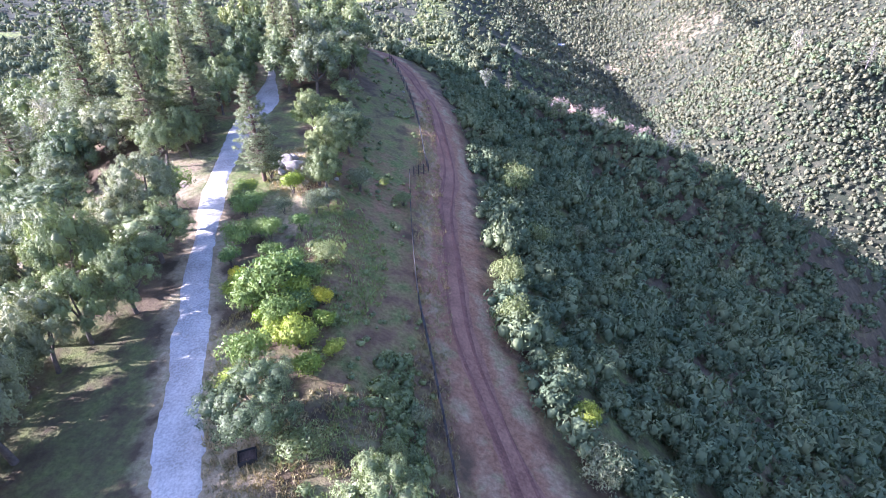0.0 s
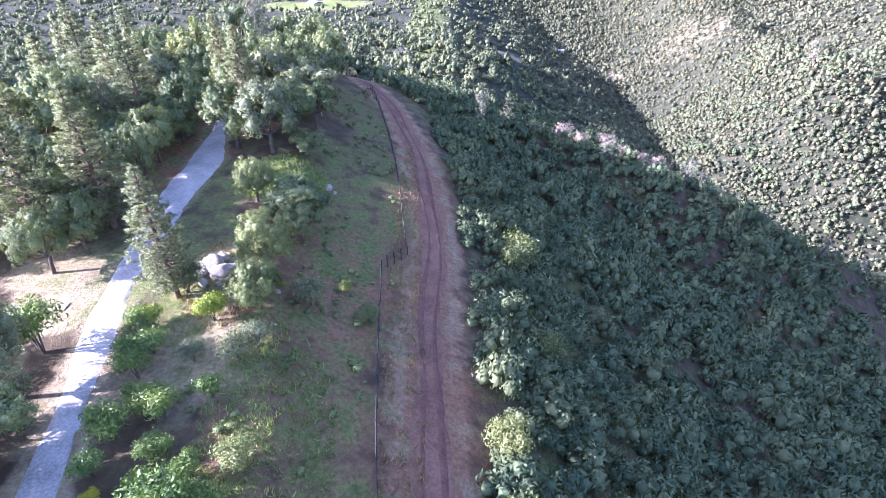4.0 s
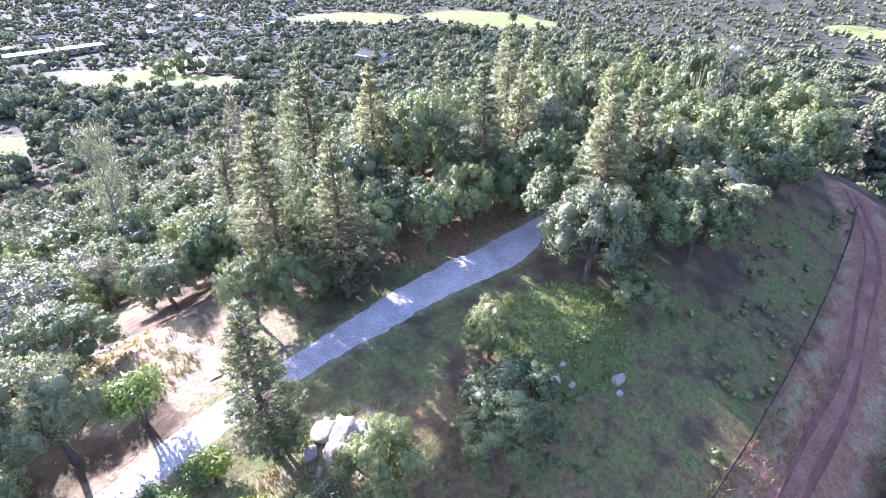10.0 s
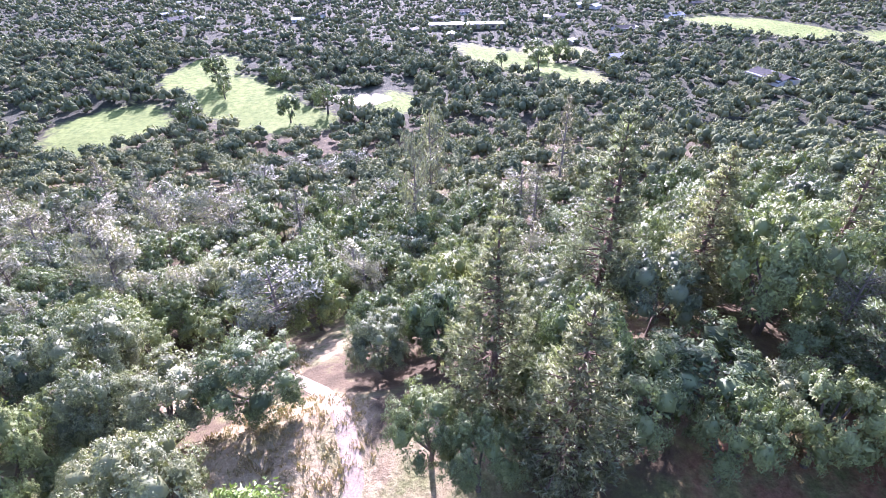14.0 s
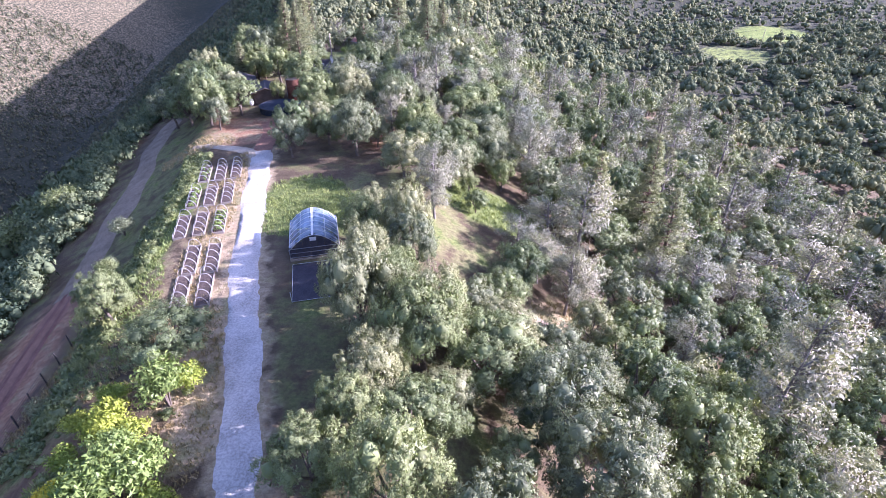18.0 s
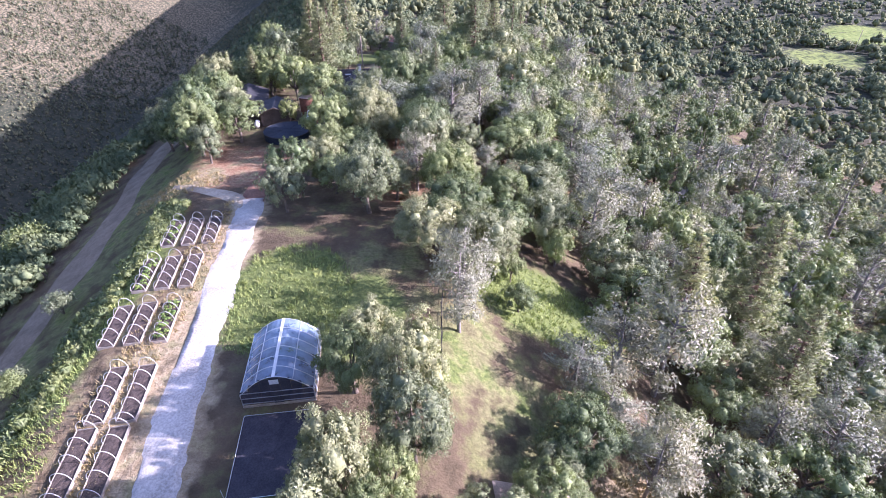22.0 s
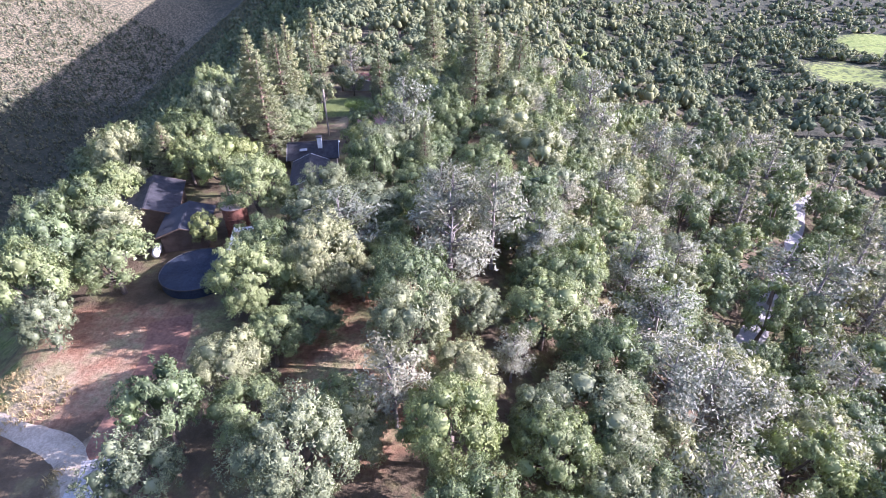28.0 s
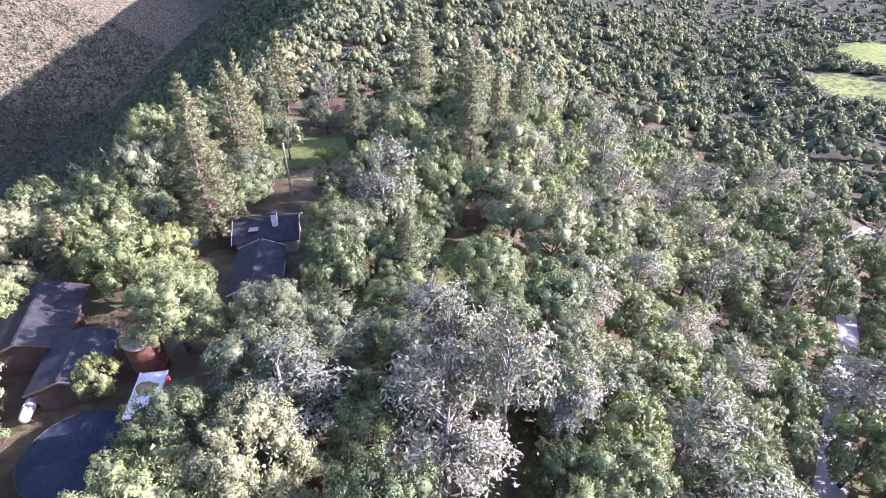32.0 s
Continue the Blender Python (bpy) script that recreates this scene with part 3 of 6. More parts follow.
def build_ground():
    gx, gy = far_steps(-3200, 3200, -72, 32, 1.0, 1.045), far_steps(-3200, 3200, -95, 150, 1.2, 1.045)
    X, Y = np.meshgrid(gx, gy)
    x, y = X.ravel(), Y.ravel()
    z = ground_z(x, y)
    w, h = len(gx), len(gy)
    a = (np.arange(h - 1)[:, None] * w + np.arange(w - 1)[None]).ravel()
    tris = np.concatenate([np.stack([a, a + 1, a + w + 1], 1), np.stack([a, a + w + 1, a + w], 1)])
    me = tri_mesh("ground", np.c_[x, y, z], tris, LAND, True)
    col = me.attributes.new("cover", "FLOAT_COLOR", "POINT")
    col.data.foreach_set("color", np.c_[cover_of(x, y), smooth(180, 320, np.hypot(x, y))].astype(np.float32).ravel())
    return new("ground", me)


tagged(build_ground(), "ridge and valley ground of leaf litter, grass and red earth", "ground", kind="structure")
tagged(strip("road", ROAD, 1.5, GRAVEL, edge=0.95, rows=9, seed=2), "pale gravel road along the ridge, dappled with tree shade", "road", kind="structure")
tagged(strip("track", np.c_[SPUR_WAY, np.interp(np.arange(len(SPUR_WAY)), [0, len(SPUR_WAY) * 0.6, len(SPUR_WAY)], [1.4, 1.3, 0.5])], 1.4, plain("pale_spur_dirt", (0.32, 0.265, 0.19), (0.52, 0.44, 0.33), 0.5, 0.95, fine=6), 0.05, seed=3), "short pale dirt spur leaving the ridge road", "road", kind="structure")
tagged(strip("yard_drive", np.c_[YARD_WAY, np.linspace(1.9, 2.6, len(YARD_WAY))], 2.0, TRAIL_DIRT, 0.04, 0.6, 7, 0.02, 9), "reddish dirt drive into the shaded yard", "road", kind="structure")
tagged(strip("far_road", FAR_ROAD, 1.8, TRACK, 0.15, seed=4), "grey road among the trees of the west slope", "road", kind="structure")
tagged(strip("path", WOOD_PATH, 0.9, plain("pale_path_dirt", (0.28, 0.215, 0.16), (0.46, 0.37, 0.285), 0.6, 0.95, fine=6), 0.05, seed=5), "pale dirt path winding between the oaks", "path", kind="structure")


def trail_part(line, mat, label, seed):
    k = np.arange(len(line))
    wide = (1.75 if mat is TRAIL_DIRT else 2.9) + 0.35 * np.sin(k * 0.17) + 0.25 * np.sin(k * 0.43)
    tagged(strip("trail", np.c_[line, wide], 1.7, mat, 0.05, 0.5, 7, 0.03, seed), label, "track", kind="structure")


NORTH, SOUTH = TRAIL[TRAIL[:, 1] > 6], TRAIL[TRAIL[:, 1] <= 7.5]
trail_part(NORTH, TRAIL_DIRT, "reddish dirt track cut along the ridge edge", 8)
trail_part(SOUTH, TAN_TRACK, "dusty tan end of the ridge track on the shaded slope", 18)


def rut(name, offset, seed):
    d = np.gradient(NORTH, axis=0)
    d /= np.linalg.norm(d, axis=1)[:, None]
    sway = 0.25 * np.sin(np.arange(len(NORTH)) * 0.21 + seed)
    line = NORTH + np.stack([-d[:, 1], d[:, 0]], 1) * (offset + sway)[:, None]
    wide = 0.42 + 0.18 * np.sin(np.arange(len(NORTH)) * 0.13 + seed * 2)
    return tagged(strip(name, np.c_[line, wide], 0.5, RUT, 0.12, 0.2, 5, -0.02, seed), "reddish wheel rut of the firebreak track", "track", kind="structure")


rut("wheel_track", 0.85, 6)
rut("wheel_track", -0.75, 7)

# ---- trees by plan: x, y, crown radius ----
OAKS_A = [(-14, -33, 3.4), (-11, -28, 3.4), (-17, -29, 3.4), (-23, -24, 4.4), (-39, -15, 4.1), (-35, -21, 4.1), (-32, -15, 4.1), (-41, -29, 3.6), (-46, -26, 3.6), (-46, -32, 3.6), (-29, -8, 2.7), (-73, -34, 4.3), (-78, -39, 4.3), (-71, -41, 4.3), (-95, -43, 4.3), (-93, -50, 4.3), (-88, -45, 4.3), (-64, -14, 5.4), (-29, 6, 3), (-35, 12, 3.4), (-29, 14, 1.8), (-45, 2, 4.2), (-46, 10, 2.4), (-34, 16, 2.2), (-43, -10, 1.9), (12, -53, 4.3), (19, -55, 4.3), (17, -48, 4.3), (-116, -75, 4.3), (-111, -70, 4.3)]
OAKS_B = [(-118, -68, 4.3), (-85, -12, 4.7), (-40, -57, 3.9), (-46, -54, 3.9), (-46, -60, 3.9), (-20, -35, 4.1), (9, -40, 4.1), (-63, 4, 4.1), (-72, 2, 4.8), (5, -46, 4.3), (9, -52, 4.3), (12, -46, 4.3), (22, -51, 4.2), (48, -96, 4.3), (42, -92, 4.3), (42, -100, 4.3), (11, -76, 4.4), (-12, -43, 4.3), (-16, -37, 3.1), (-18, -47, 4.7), (-16, -56, 5.4), (-20, -61, 5), (-26, -108, 4.3), (-20, -112, 4.3), (-20, -104, 4.3), (-28, -43, 4.3), (-34, -43, 3.3), (-58, -67, 3.4), (-55, -62, 3.4), (-61, -63, 3.4)]
OAKS_C = [(-66, -65, 4.8), (-81, -63, 4.1), (-75, -63, 4.1), (-78, -57, 4.1), (-45, -34, 5.7), (-40, -32, 2.8), (-26, -28, 2.7), (-12, -23, 3.1), (-69, -104, 4.3), (-69, -112, 4.3), (-63, -108, 4.3), (-47, -107, 3.4), (-52, -106, 3.4), (-51, -111, 3.4), (-22, -81, 4.4), (-88, -103, 4.2), (-88, -110, 4.2), (-82, -107, 4.2), (-55, 69, 3.4), (-58, 64, 3.4), (-52, 64, 3.4), (-110, 75, 3.5), (-115, 72, 3.5), (-110, 69, 3.5), (-45, 90, 5.7), (-40, 96, 3.7), (-30, 101, 5), (-46, 54, 4.7), (-49, 44, 3.7), (-89, 47, 4.3)]
OAKS_D = [(-84, 42, 4.3), (-82, 49, 4.3), (-113, 28, 5.7), (-79, 29, 4.8), (-64, 28, 4.6), (-57, 28, 2.8), (-62, 51, 5.6), (-78, 43, 5), (-100, 53, 5.6), (-106, 63, 5), (-72, 38, 3.1), (-36, 41, 3.7), (-42, 43, 3.6), (-30, 39, 2.9), (-42, 53, 3.7), (-43, 26, 4.9), (-37, 26, 4.1), (-31, 23, 3.8), (-53, 24, 3.4), (-78, 18, 4.7), (-91, 26, 5.4), (-57, -17, 5), (-91, 68, 3.4), (-87, 71, 3.4), (-92, 74, 3.4), (-77, 64, 3.3), (-74, 57, 2.5), (-34, 20, 2.6), (-36, 23, 2.7), (-34, 29, 2.3)]
OAKS_E = [(-4, 19, 2.8), (-12, 23, 4), (-37, 47, 4.1), (-31, 47, 4.1), (-34, 53, 4.1), (-44, 48, 4.6), (-46, 64, 4.8), (-5, -62, 4.8), (-9, -63, 1.9), (-24, -56, 2.8), (-9, -54, 1.9), (-22, -47, 2.9), (-14, -47, 2.4), (-15, 28, 3.9), (-57, 79, 5), (-33, 112, 4.7), (-25, 115, 3.5), (-20, 112, 3.5), (-20, 118, 3.5), (-23, 120, 5.7), (-44, 104, 5.5), (-54, 70, 3.8), (-57, 76, 3.8), (-60, 70, 3.8), (-43, 95, 3.6), (-112, 116, 4.1), (-113, 123, 4.1), (-118, 118, 4.1), (-101, 64, 4.7)]
OAKS_F = [(-79, 71, 3.4), (-83, 75, 3.4), (-84, 70, 3.4), (-59, 62, 3.2), (16, -63, 3.9), (21, -58, 3.9), (14, -56, 3.9), (-34, 8, 3.4), (-38, 21, 3.3), (-45, 21, 3.8), (-47, 24, 3.2), (-41, 2, 2.5), (-56, 13, 2.7), (-62, 11, 3.5), (-45, -17, 3.5), (-87, -27, 3.8), (-88, -33, 3.8), (-82, -30, 3.8), (-78, 11, 4.3), (-78, 6, 4.1), (6, -37, 2.8), (-11, -49, 3.5), (-24, -31, 2.7), (-28, -13, 2.2), (-18, -76, 4), (-56, -53, 5.3), (-48, -23, 2.5), (-60, -24, 4.4), (-72, -22, 5.3), (-42, -15, 1.7)]
OAKS_G = [(-45, -78, 4.6), (-57, -88, 5.1), (-88, -57, 5.4), (-19, -69, 3.9), (-35, -65, 4.1), (-52, -66, 5.2), (-25, -51, 3.2), (-42, -94, 5.3), (-40, -50, 2.5), (38, -95, 5.5), (2, -114, 3.1)]
OAKS = OAKS_A + OAKS_B + OAKS_C + OAKS_D + OAKS_E + OAKS_F + OAKS_G
GREY_PINES_A = [(-58, -41, 7.5), (-37, -8, 3.2), (-53, -5, 3.7), (-75, -14, 7.5), (-56, 6, 3.2), (-31, -53, 4.6), (-42, -58, 3), (-38, -38, 2.2), (-54, -49, 4.8), (5, -152, 3.2), (-171, 27, 7.5), (-165, 9, 7.5), (-108, 38, 6.6), (-105, -9, 6.6), (-118, 12, 5.1), (-122, -4, 5), (-188, 33, 7.5), (-184, 13, 7.1), (-75, 58, 2.8), (-83, -29, 7.5), (-107, -28, 6.5), (-116, -10, 7.5), (-130, -1, 7.5), (-136, 13, 7.5), (-51, 3, 3), (-54, 8, 2.9), (-37, -3, 2.9), (-51, -44, 3.1)]
GREY_PINES_B = [(-29, -64, 3.6), (-94, -32, 5.7), (-75, -2, 3.8), (-94, -15, 4.8), (-82, -74, 6), (-96, -79, 5.6), (-108, -80, 6.3), (-19, -52, 4.3), (-31, -58, 4), (-71, -42, 4.9), (-41, -55, 2.8)]
GREY_PINES = GREY_PINES_A + GREY_PINES_B
BUSHES_A = [(10, -6, 2), (4, 7, 1.8), (35, -27, 3.7), (39, -30, 3.8), (51, -28, 6.2), (8, 54, 2.6), (8, 46, 2.6), (14, 95, 4), (14, 28, 2.7), (12, 42, 1.9), (15, 72, 2.8), (-13, 47, 1.9), (-17, 64, 2.3), (-17, 71, 2.5), (-69, 62, 1.7), (-2, 18, 2.7), (5, 6, 1.6), (-15, 59, 2), (-18, 67, 1.9), (-20, 57, 1.4), (-9, 71, 0.9), (-12, 57, 1.1), (-12, 67, 2.2), (-6, 67, 1.6), (-24, 66, 2.4), (-26, 60, 1.7), (-16, 57, 1.9), (-10, 23, 2.2), (-13, 25, 1.3), (-4, 25, 1.1)]
BUSHES_B = [(-2, 29, 1.2), (-5, 31, 1), (25, 41, 1.7), (14, 74, 1.7), (27, 89, 2.3), (14, 92, 3.4), (15, 80, 1.6)]
BUSHES = BUSHES_A + BUSHES_B
PALE_OAKS = [(-16, -81, 4.9), (-33, -28, 4.1), (0, -56, 2.1), (-44, 109, 1.9), (3, -69, 4.5), (14, -81, 4.6), (10, -72, 3.5), (-10, -46, 2.4), (-16, 64, 2.6), (-17, 70, 3.1), (-22, 84, 2.7), (-83, 31, 5.1), (3, -73, 4.1), (17, -85, 4.6)]
PINES_A = [(6, -103, 4.9), (-32, -111, 4.5), (-20, -150, 3.8), (-151, 114, 7.5), (-67, 76, 4.7), (-46, 79, 3.2), (-55, 116, 3.9), (-61, 110, 2.4), (-32, 109, 3), (-26, 69, 3.1), (-58, 94, 4.6), (-42, 84, 5), (-34, 119, 4.6), (-31, 67, 3.8), (-123, 106, 7.5), (-34, 112, 3.5), (-48, 76, 3.6), (-43, 78, 3.5), (-142, 113, 7.3), (-91, 148, 4.9), (-56, 108, 2.5), (-73, -21, 6.3), (-63, -17, 4.8), (-72, -8, 5.9), (14, -73, 2.6), (-30, -128, 4.4), (-11, -114, 2.7), (5, -106, 3.2), (15, -120, 5.7), (7, -93, 6.8)]
PINES_B = [(-27, -71, 2.3), (-33, -127, 3.8), (14, -148, 4.6)]
PINES = PINES_A + PINES_B
LIME_SHRUBS = [(-21, 41, 1.2), (-13, 34, 1.5), (-9, 71, 0.6), (-15, 68, 0.4), (-54, 120, 1.9), (-17, 29, 1.2), (-26, 61, 1.3), (-20, 41, 1.3), (-20, 62, 1.3), (14, 34, 1.4)]
FRUIT_SHRUBS = [(-15.4, 42.3, 1.6), (-18.4, 38.2, 1.5), (-13.8, 43.6, 1.2), (-19.2, 47.6, 1.1), (-21.4, 51.6, 1.2), (-22.8, 52.4, 1.0), (-15.2, 36.6, 1.4), (-17, 40, 2.2), (-26, 61, 1.3), (-24, 55, 1.2), (-23, 46, 1.1), (-19, 45, 0.9), (-34, 58, 2.3), (-16, 31, 1.7), (-6, -111, 2), (-24, 58, 1.3), (-23, 49, 1.4), (-20, 51, 1.2), (-17, 53, 1), (-16, 46, 1), (-17, 43, 1.9), (-14, 39, 1.5), (-25, 57, 1.4)]
YELLOW_SHRUBS = [(-12, 40, 1.2), (-20.8, 42.6, 1.2), (-21.8, 43.8, 0.8)]
DARK_OAKS = [(-19, 101, 3.0), (-16.5, 81.5, 4.4), (-15.2, 78.6, 3.0)]

# ---- trees and shrubs ----
def oak_meshes(seed, leaves, radius=4.5, height=8.0, cards=1150, size=0.30, lumps=11, bark=BARK):
    """A spreading oak: bent trunk with limbs, and a crown of uneven clumps, each of small leafy puffs."""
    rng = np.random.default_rng(seed)
    centres, radii = [], []
    for k in range(lumps):
        # clumps over a rounded dome, lower ones spreading out
        a = 2.4 * k + rng.uniform(-0.5, 0.5)
        f = (k + 0.5) / lumps
        lat = 1.0 - 1.5 * f
        q = math.sqrt(max(0.0, 1 - lat * lat)) * 0.70 * radius * rng.uniform(0.75, 1.15)
        h = height * (0.55 + 0.30 * lat + rng.uniform(-0.06, 0.06))
        centres.append((math.cos(a) * q, math.sin(a) * q, h))
        radii.append(radius * rng.uniform(0.24, 0.40))
    centres, radii = np.array(centres), np.array(radii)
    # each clump carries puffs, and each puff its leaf sprays
    per = 10
    turn = rng.normal(0, 1, (lumps * per, 3)) + np.repeat(centres, per, 0) * (0.9 / radius, 0.9 / radius, 0) + (0, 0, 0.5)
    turn = unit(turn)
    reach = np.repeat(radii, per)[:, None]
    tufts = np.repeat(centres, per, 0) + turn * reach * rng.uniform(0.72, 1.0, (lumps * per, 1)) * (1, 1, 0.9)
    swell = rng.uniform(0.24, 0.44, (lumps * per, 1)) * reach
    which = rng.integers(0, len(tufts), cards)
    out = unit(rng.normal(0, 1, (cards, 3)) + turn[which] * 1.0 + (0, 0, 0.3))
    pts = tufts[which] + out * swell[which] * rng.uniform(0.35, 1.15, (cards, 1))
    body = unit(pts - (0, 0, height * 0.42))
    inner = rng.integers(0, lumps, cards // 6)
    inside = centres[inner] + unit(rng.normal(0, 1, (len(inner), 3))) * radii[inner][:, None] * rng.uniform(0.3, 0.85, (len(inner), 1))
    pieces = [sprays(pts, out * 0.7 + turn[which] * 0.35 + body * 0.35, size, rng, 1.4, 0.85, 0.55),
              sprays(inside, inside - (0, 0, height * 0.45), size * 2.4, rng, 1.1, 0.9, 0.6)]
    pieces += [lump(centres[k], radii[k] * 0.55, rng, ICO1, 0.15, 0.9) for k in range(lumps)]
    crown = leafy("crown", pieces, leaves)
    wood = []
    bend = rng.uniform(-0.5, 0.5, 2)
    fork = np.array([bend[0], bend[1], height * 0.30])
    wood.append(tube_arrays([(0, 0, -0.4), (bend[0] * 0.4, bend[1] * 0.4, height * 0.15), tuple(fork)], [0.36, 0.27, 0.24], 7))
    for k in rng.choice(lumps, 6, replace=False):
        e = centres[k]
        m = fork * 0.5 + e * 0.5 + np.array([0, 0, -0.4])
        wood.append(tube_arrays([tuple(fork - (0, 0, 0.2)), tuple(m), tuple(e + np.array([0, 0, radii[k] * 0.4]))], [0.19, 0.12, 0.04], 5))
    return tri_mesh("trunk", *forked(wood), bark, True), crown


def pine_meshes(seed, leaves, radius=3.0, height=16.0, tiers=18, per=7, thin=1.0, size=0.15, bare=0.14, bark=PINE_BARK, brush=7, needles=13):
    """A pine: straight trunk, tiers of boughs that narrow to a point, each bough set with upturned brushes of long needles."""
    rng = np.random.default_rng(seed)
    boughs, tips, ways = [], [], []
    for k in range(tiers):
        f = min(max((k + rng.uniform(-0.25, 0.25)) / (tiers - 1), 0), 1)
        z = height * (bare + (0.97 - bare) * f)
        reach = radius * (1.03 - f) ** 0.8 * rng.uniform(0.82, 1.14) * (0.62 + 0.38 * min(1, f * 4 + 0.1)) + 0.12
        for j in range(per):
            if rng.random() > thin:
                continue
            a = 2 * math.pi * (j + rng.uniform(-0.35, 0.35)) / per + k * 0.9
            r = reach * rng.uniform(0.68, 1.15)
            lift = rng.uniform(-0.15, 0.25) + 0.35 * f
            way, side = np.array([math.cos(a), math.sin(a), lift]), np.array([-math.sin(a), math.cos(a), 0])
            root = np.array([0, 0, z - 0.1 * r])
            if r > 0.6:
                boughs.append(tube_arrays([tuple(root), tuple(root + way * r * 0.95)], [0.06, 0.015], 3))
            n = max(3, int(brush * r / radius + 2))
            s = rng.uniform(0.30, 1.0, n) ** 0.75
            wide = 0.34 * r * (1.2 - s) + 0.08
            tips.append(root + way * (s * r)[:, None] + side * (rng.uniform(-1, 1, n) * wide)[:, None] + np.c_[np.zeros((n, 2)), rng.uniform(-0.05, 0.12, n) * r])
            ways.append(np.tile(way * 0.7 + (0, 0, 0.55), (n, 1)) + side * rng.normal(0, 0.4, (n, 1)) + rng.normal(0, 0.15, (n, 3)))
    tips.append(np.array([0, 0, height * 0.965]) + rng.normal(0, 0.10, (6, 3)) * (1, 1, 4))
    ways.append(np.tile((0.0, 0.0, 1.0), (6, 1)))
    tips, ways = np.concatenate(tips), unit(np.concatenate(ways))
    m = len(tips)
    # needles fan out from each brush's twig, pointing ahead
    fan = unit(np.repeat(ways, needles, 0) * 0.85 + rng.normal(0, 0.7, (m * needles, 3)))
    long = size * rng.uniform(1.8, 3.6, (m * needles, 1))
    base = np.repeat(tips, needles, 0) + rng.normal(0, 0.06, (m * needles, 3))
    flat = unit(np.cross(fan, rng.normal(0, 1, fan.shape)))
    verts = np.stack([base - flat * size * 0.36, base + flat * size * 0.36, base + fan * long], 1).reshape(-1, 3)
    face = unit(fan * 0.75 + np.repeat(ways, needles, 0) * 0.35 + unit(base * (1, 1, 0)) * 0.35)
    pieces = [(verts, np.arange(len(verts)).reshape(-1, 3), np.repeat(face, 3, 0))]
    crown = leafy("crown", pieces, leaves)
    lean = rng.uniform(-0.25, 0.25, 2)
    wood = [tube_arrays([(0, 0, -0.4), (lean[0], lean[1], height * 0.5), (0, 0, height * 0.97)], [0.27, 0.17, 0.03], 7)] + boughs
    return tri_mesh("trunk", *joined(wood), bark, True), crown


def airy_meshes(seed, leaves, radius=3.2, height=9.0, cards=1100, size=0.20, bark=PALE_BARK):
    """A thin-crowned tree whose pale limbs show through a haze of small leaves."""
    rng = np.random.default_rng(seed)
    wood, pts, outs = [], [], []
    wood.append(tube_arrays([(0, 0, -0.4), (rng.uniform(-0.3, 0.3), rng.uniform(-0.3, 0.3), height * 0.45), (0, 0, height * 0.93)], [0.24, 0.15, 0.03], 6))
    for k in range(30):
        f = rng.uniform(0.22, 0.95)
        a = rng.uniform(0, 2 * math.pi)
        r = radius * (0.35 + 0.65 * math.sin(math.pi * min(1, (f - 0.1) * 1.05))) * rng.uniform(0.7, 1.1)
        root = np.array([0, 0, height * f * 0.85])
        tip = np.array([math.cos(a) * r, math.sin(a) * r, height * f * 0.85 + r * rng.uniform(0.25, 0.7)])
        mid = (root + tip) / 2 + rng.normal(0, 0.15, 3)
        wood.append(tube_arrays([tuple(root), tuple(mid), tuple(tip)], [0.07, 0.045, 0.012], 4))
        for s in rng.uniform(0.35, 1.08, cards // 30):
            pts.append(root + (tip - root) * s + rng.normal(0, 0.30, 3))
            outs.append((tip - root) / (np.linalg.norm(tip - root) + 1e-6) * 0.5 + np.array([0, 0, 0.5]))
    pieces = [sprays(np.array(pts), np.array(outs), size, rng, 1.6, 1.0)]
    return tri_mesh("trunk", *joined(wood), bark, True), leafy("crown", pieces, leaves)


def shrub_meshes(seed, leaves, radius=1.5, height=2.2, cards=2400, size=0.078, lumps=8):
    rng = np.random.default_rng(seed)
    pieces, centres, radii = [], [], []
    for k in range(lumps):
        a = 2.4 * k
        q = math.sqrt(k / lumps) * 0.62 * radius
        centres.append((math.cos(a) * q, math.sin(a) * q, height * rng.uniform(0.42, 0.66)))
        radii.append(radius * rng.uniform(0.38, 0.55))
    centres, radii = np.array(centres), np.array(radii)
    which = rng.choice(lumps, cards)
    out = rng.normal(0, 1, (cards, 3))
    out[:, 2] = np.abs(out[:, 2]) - 0.3
    out /= np.linalg.norm(out, axis=1)[:, None]
    pts = centres[which] + out * radii[which][:, None] * rng.uniform(0.35, 1.15, (cards, 1))
    pieces.append(sprays(pts, out, size, rng))
    stems = [tube_arrays([(0, 0, -0.2), tuple(c * (0.5, 0.5, 0.6)), tuple(c)], [0.06, 0.04, 0.02], 4) for c in centres[:4]]
    return tri_mesh("stems", *joined(stems), BARK, True), leafy("foliage", pieces, leaves)


def oaks(leaves, seeds, height, lumps, size=0.17, cards=1900):
    """Finest oaks for right beside the open ground, full ones near it, lighter ones for farther off."""
    finest = [oak_meshes(q + 900, leaves, height=height, lumps=lumps + 5 + q % 4, cards=19000, size=0.076) for q in seeds]
    full = [oak_meshes(q, leaves, height=height, lumps=lumps + 2 + q % 3, cards=9500, size=0.102) for q in seeds]
    light = [oak_meshes(q + 500, leaves, height=height, lumps=lumps + q % 3, cards=4800, size=0.135) for q in seeds[:3]]
    return finest, full, light


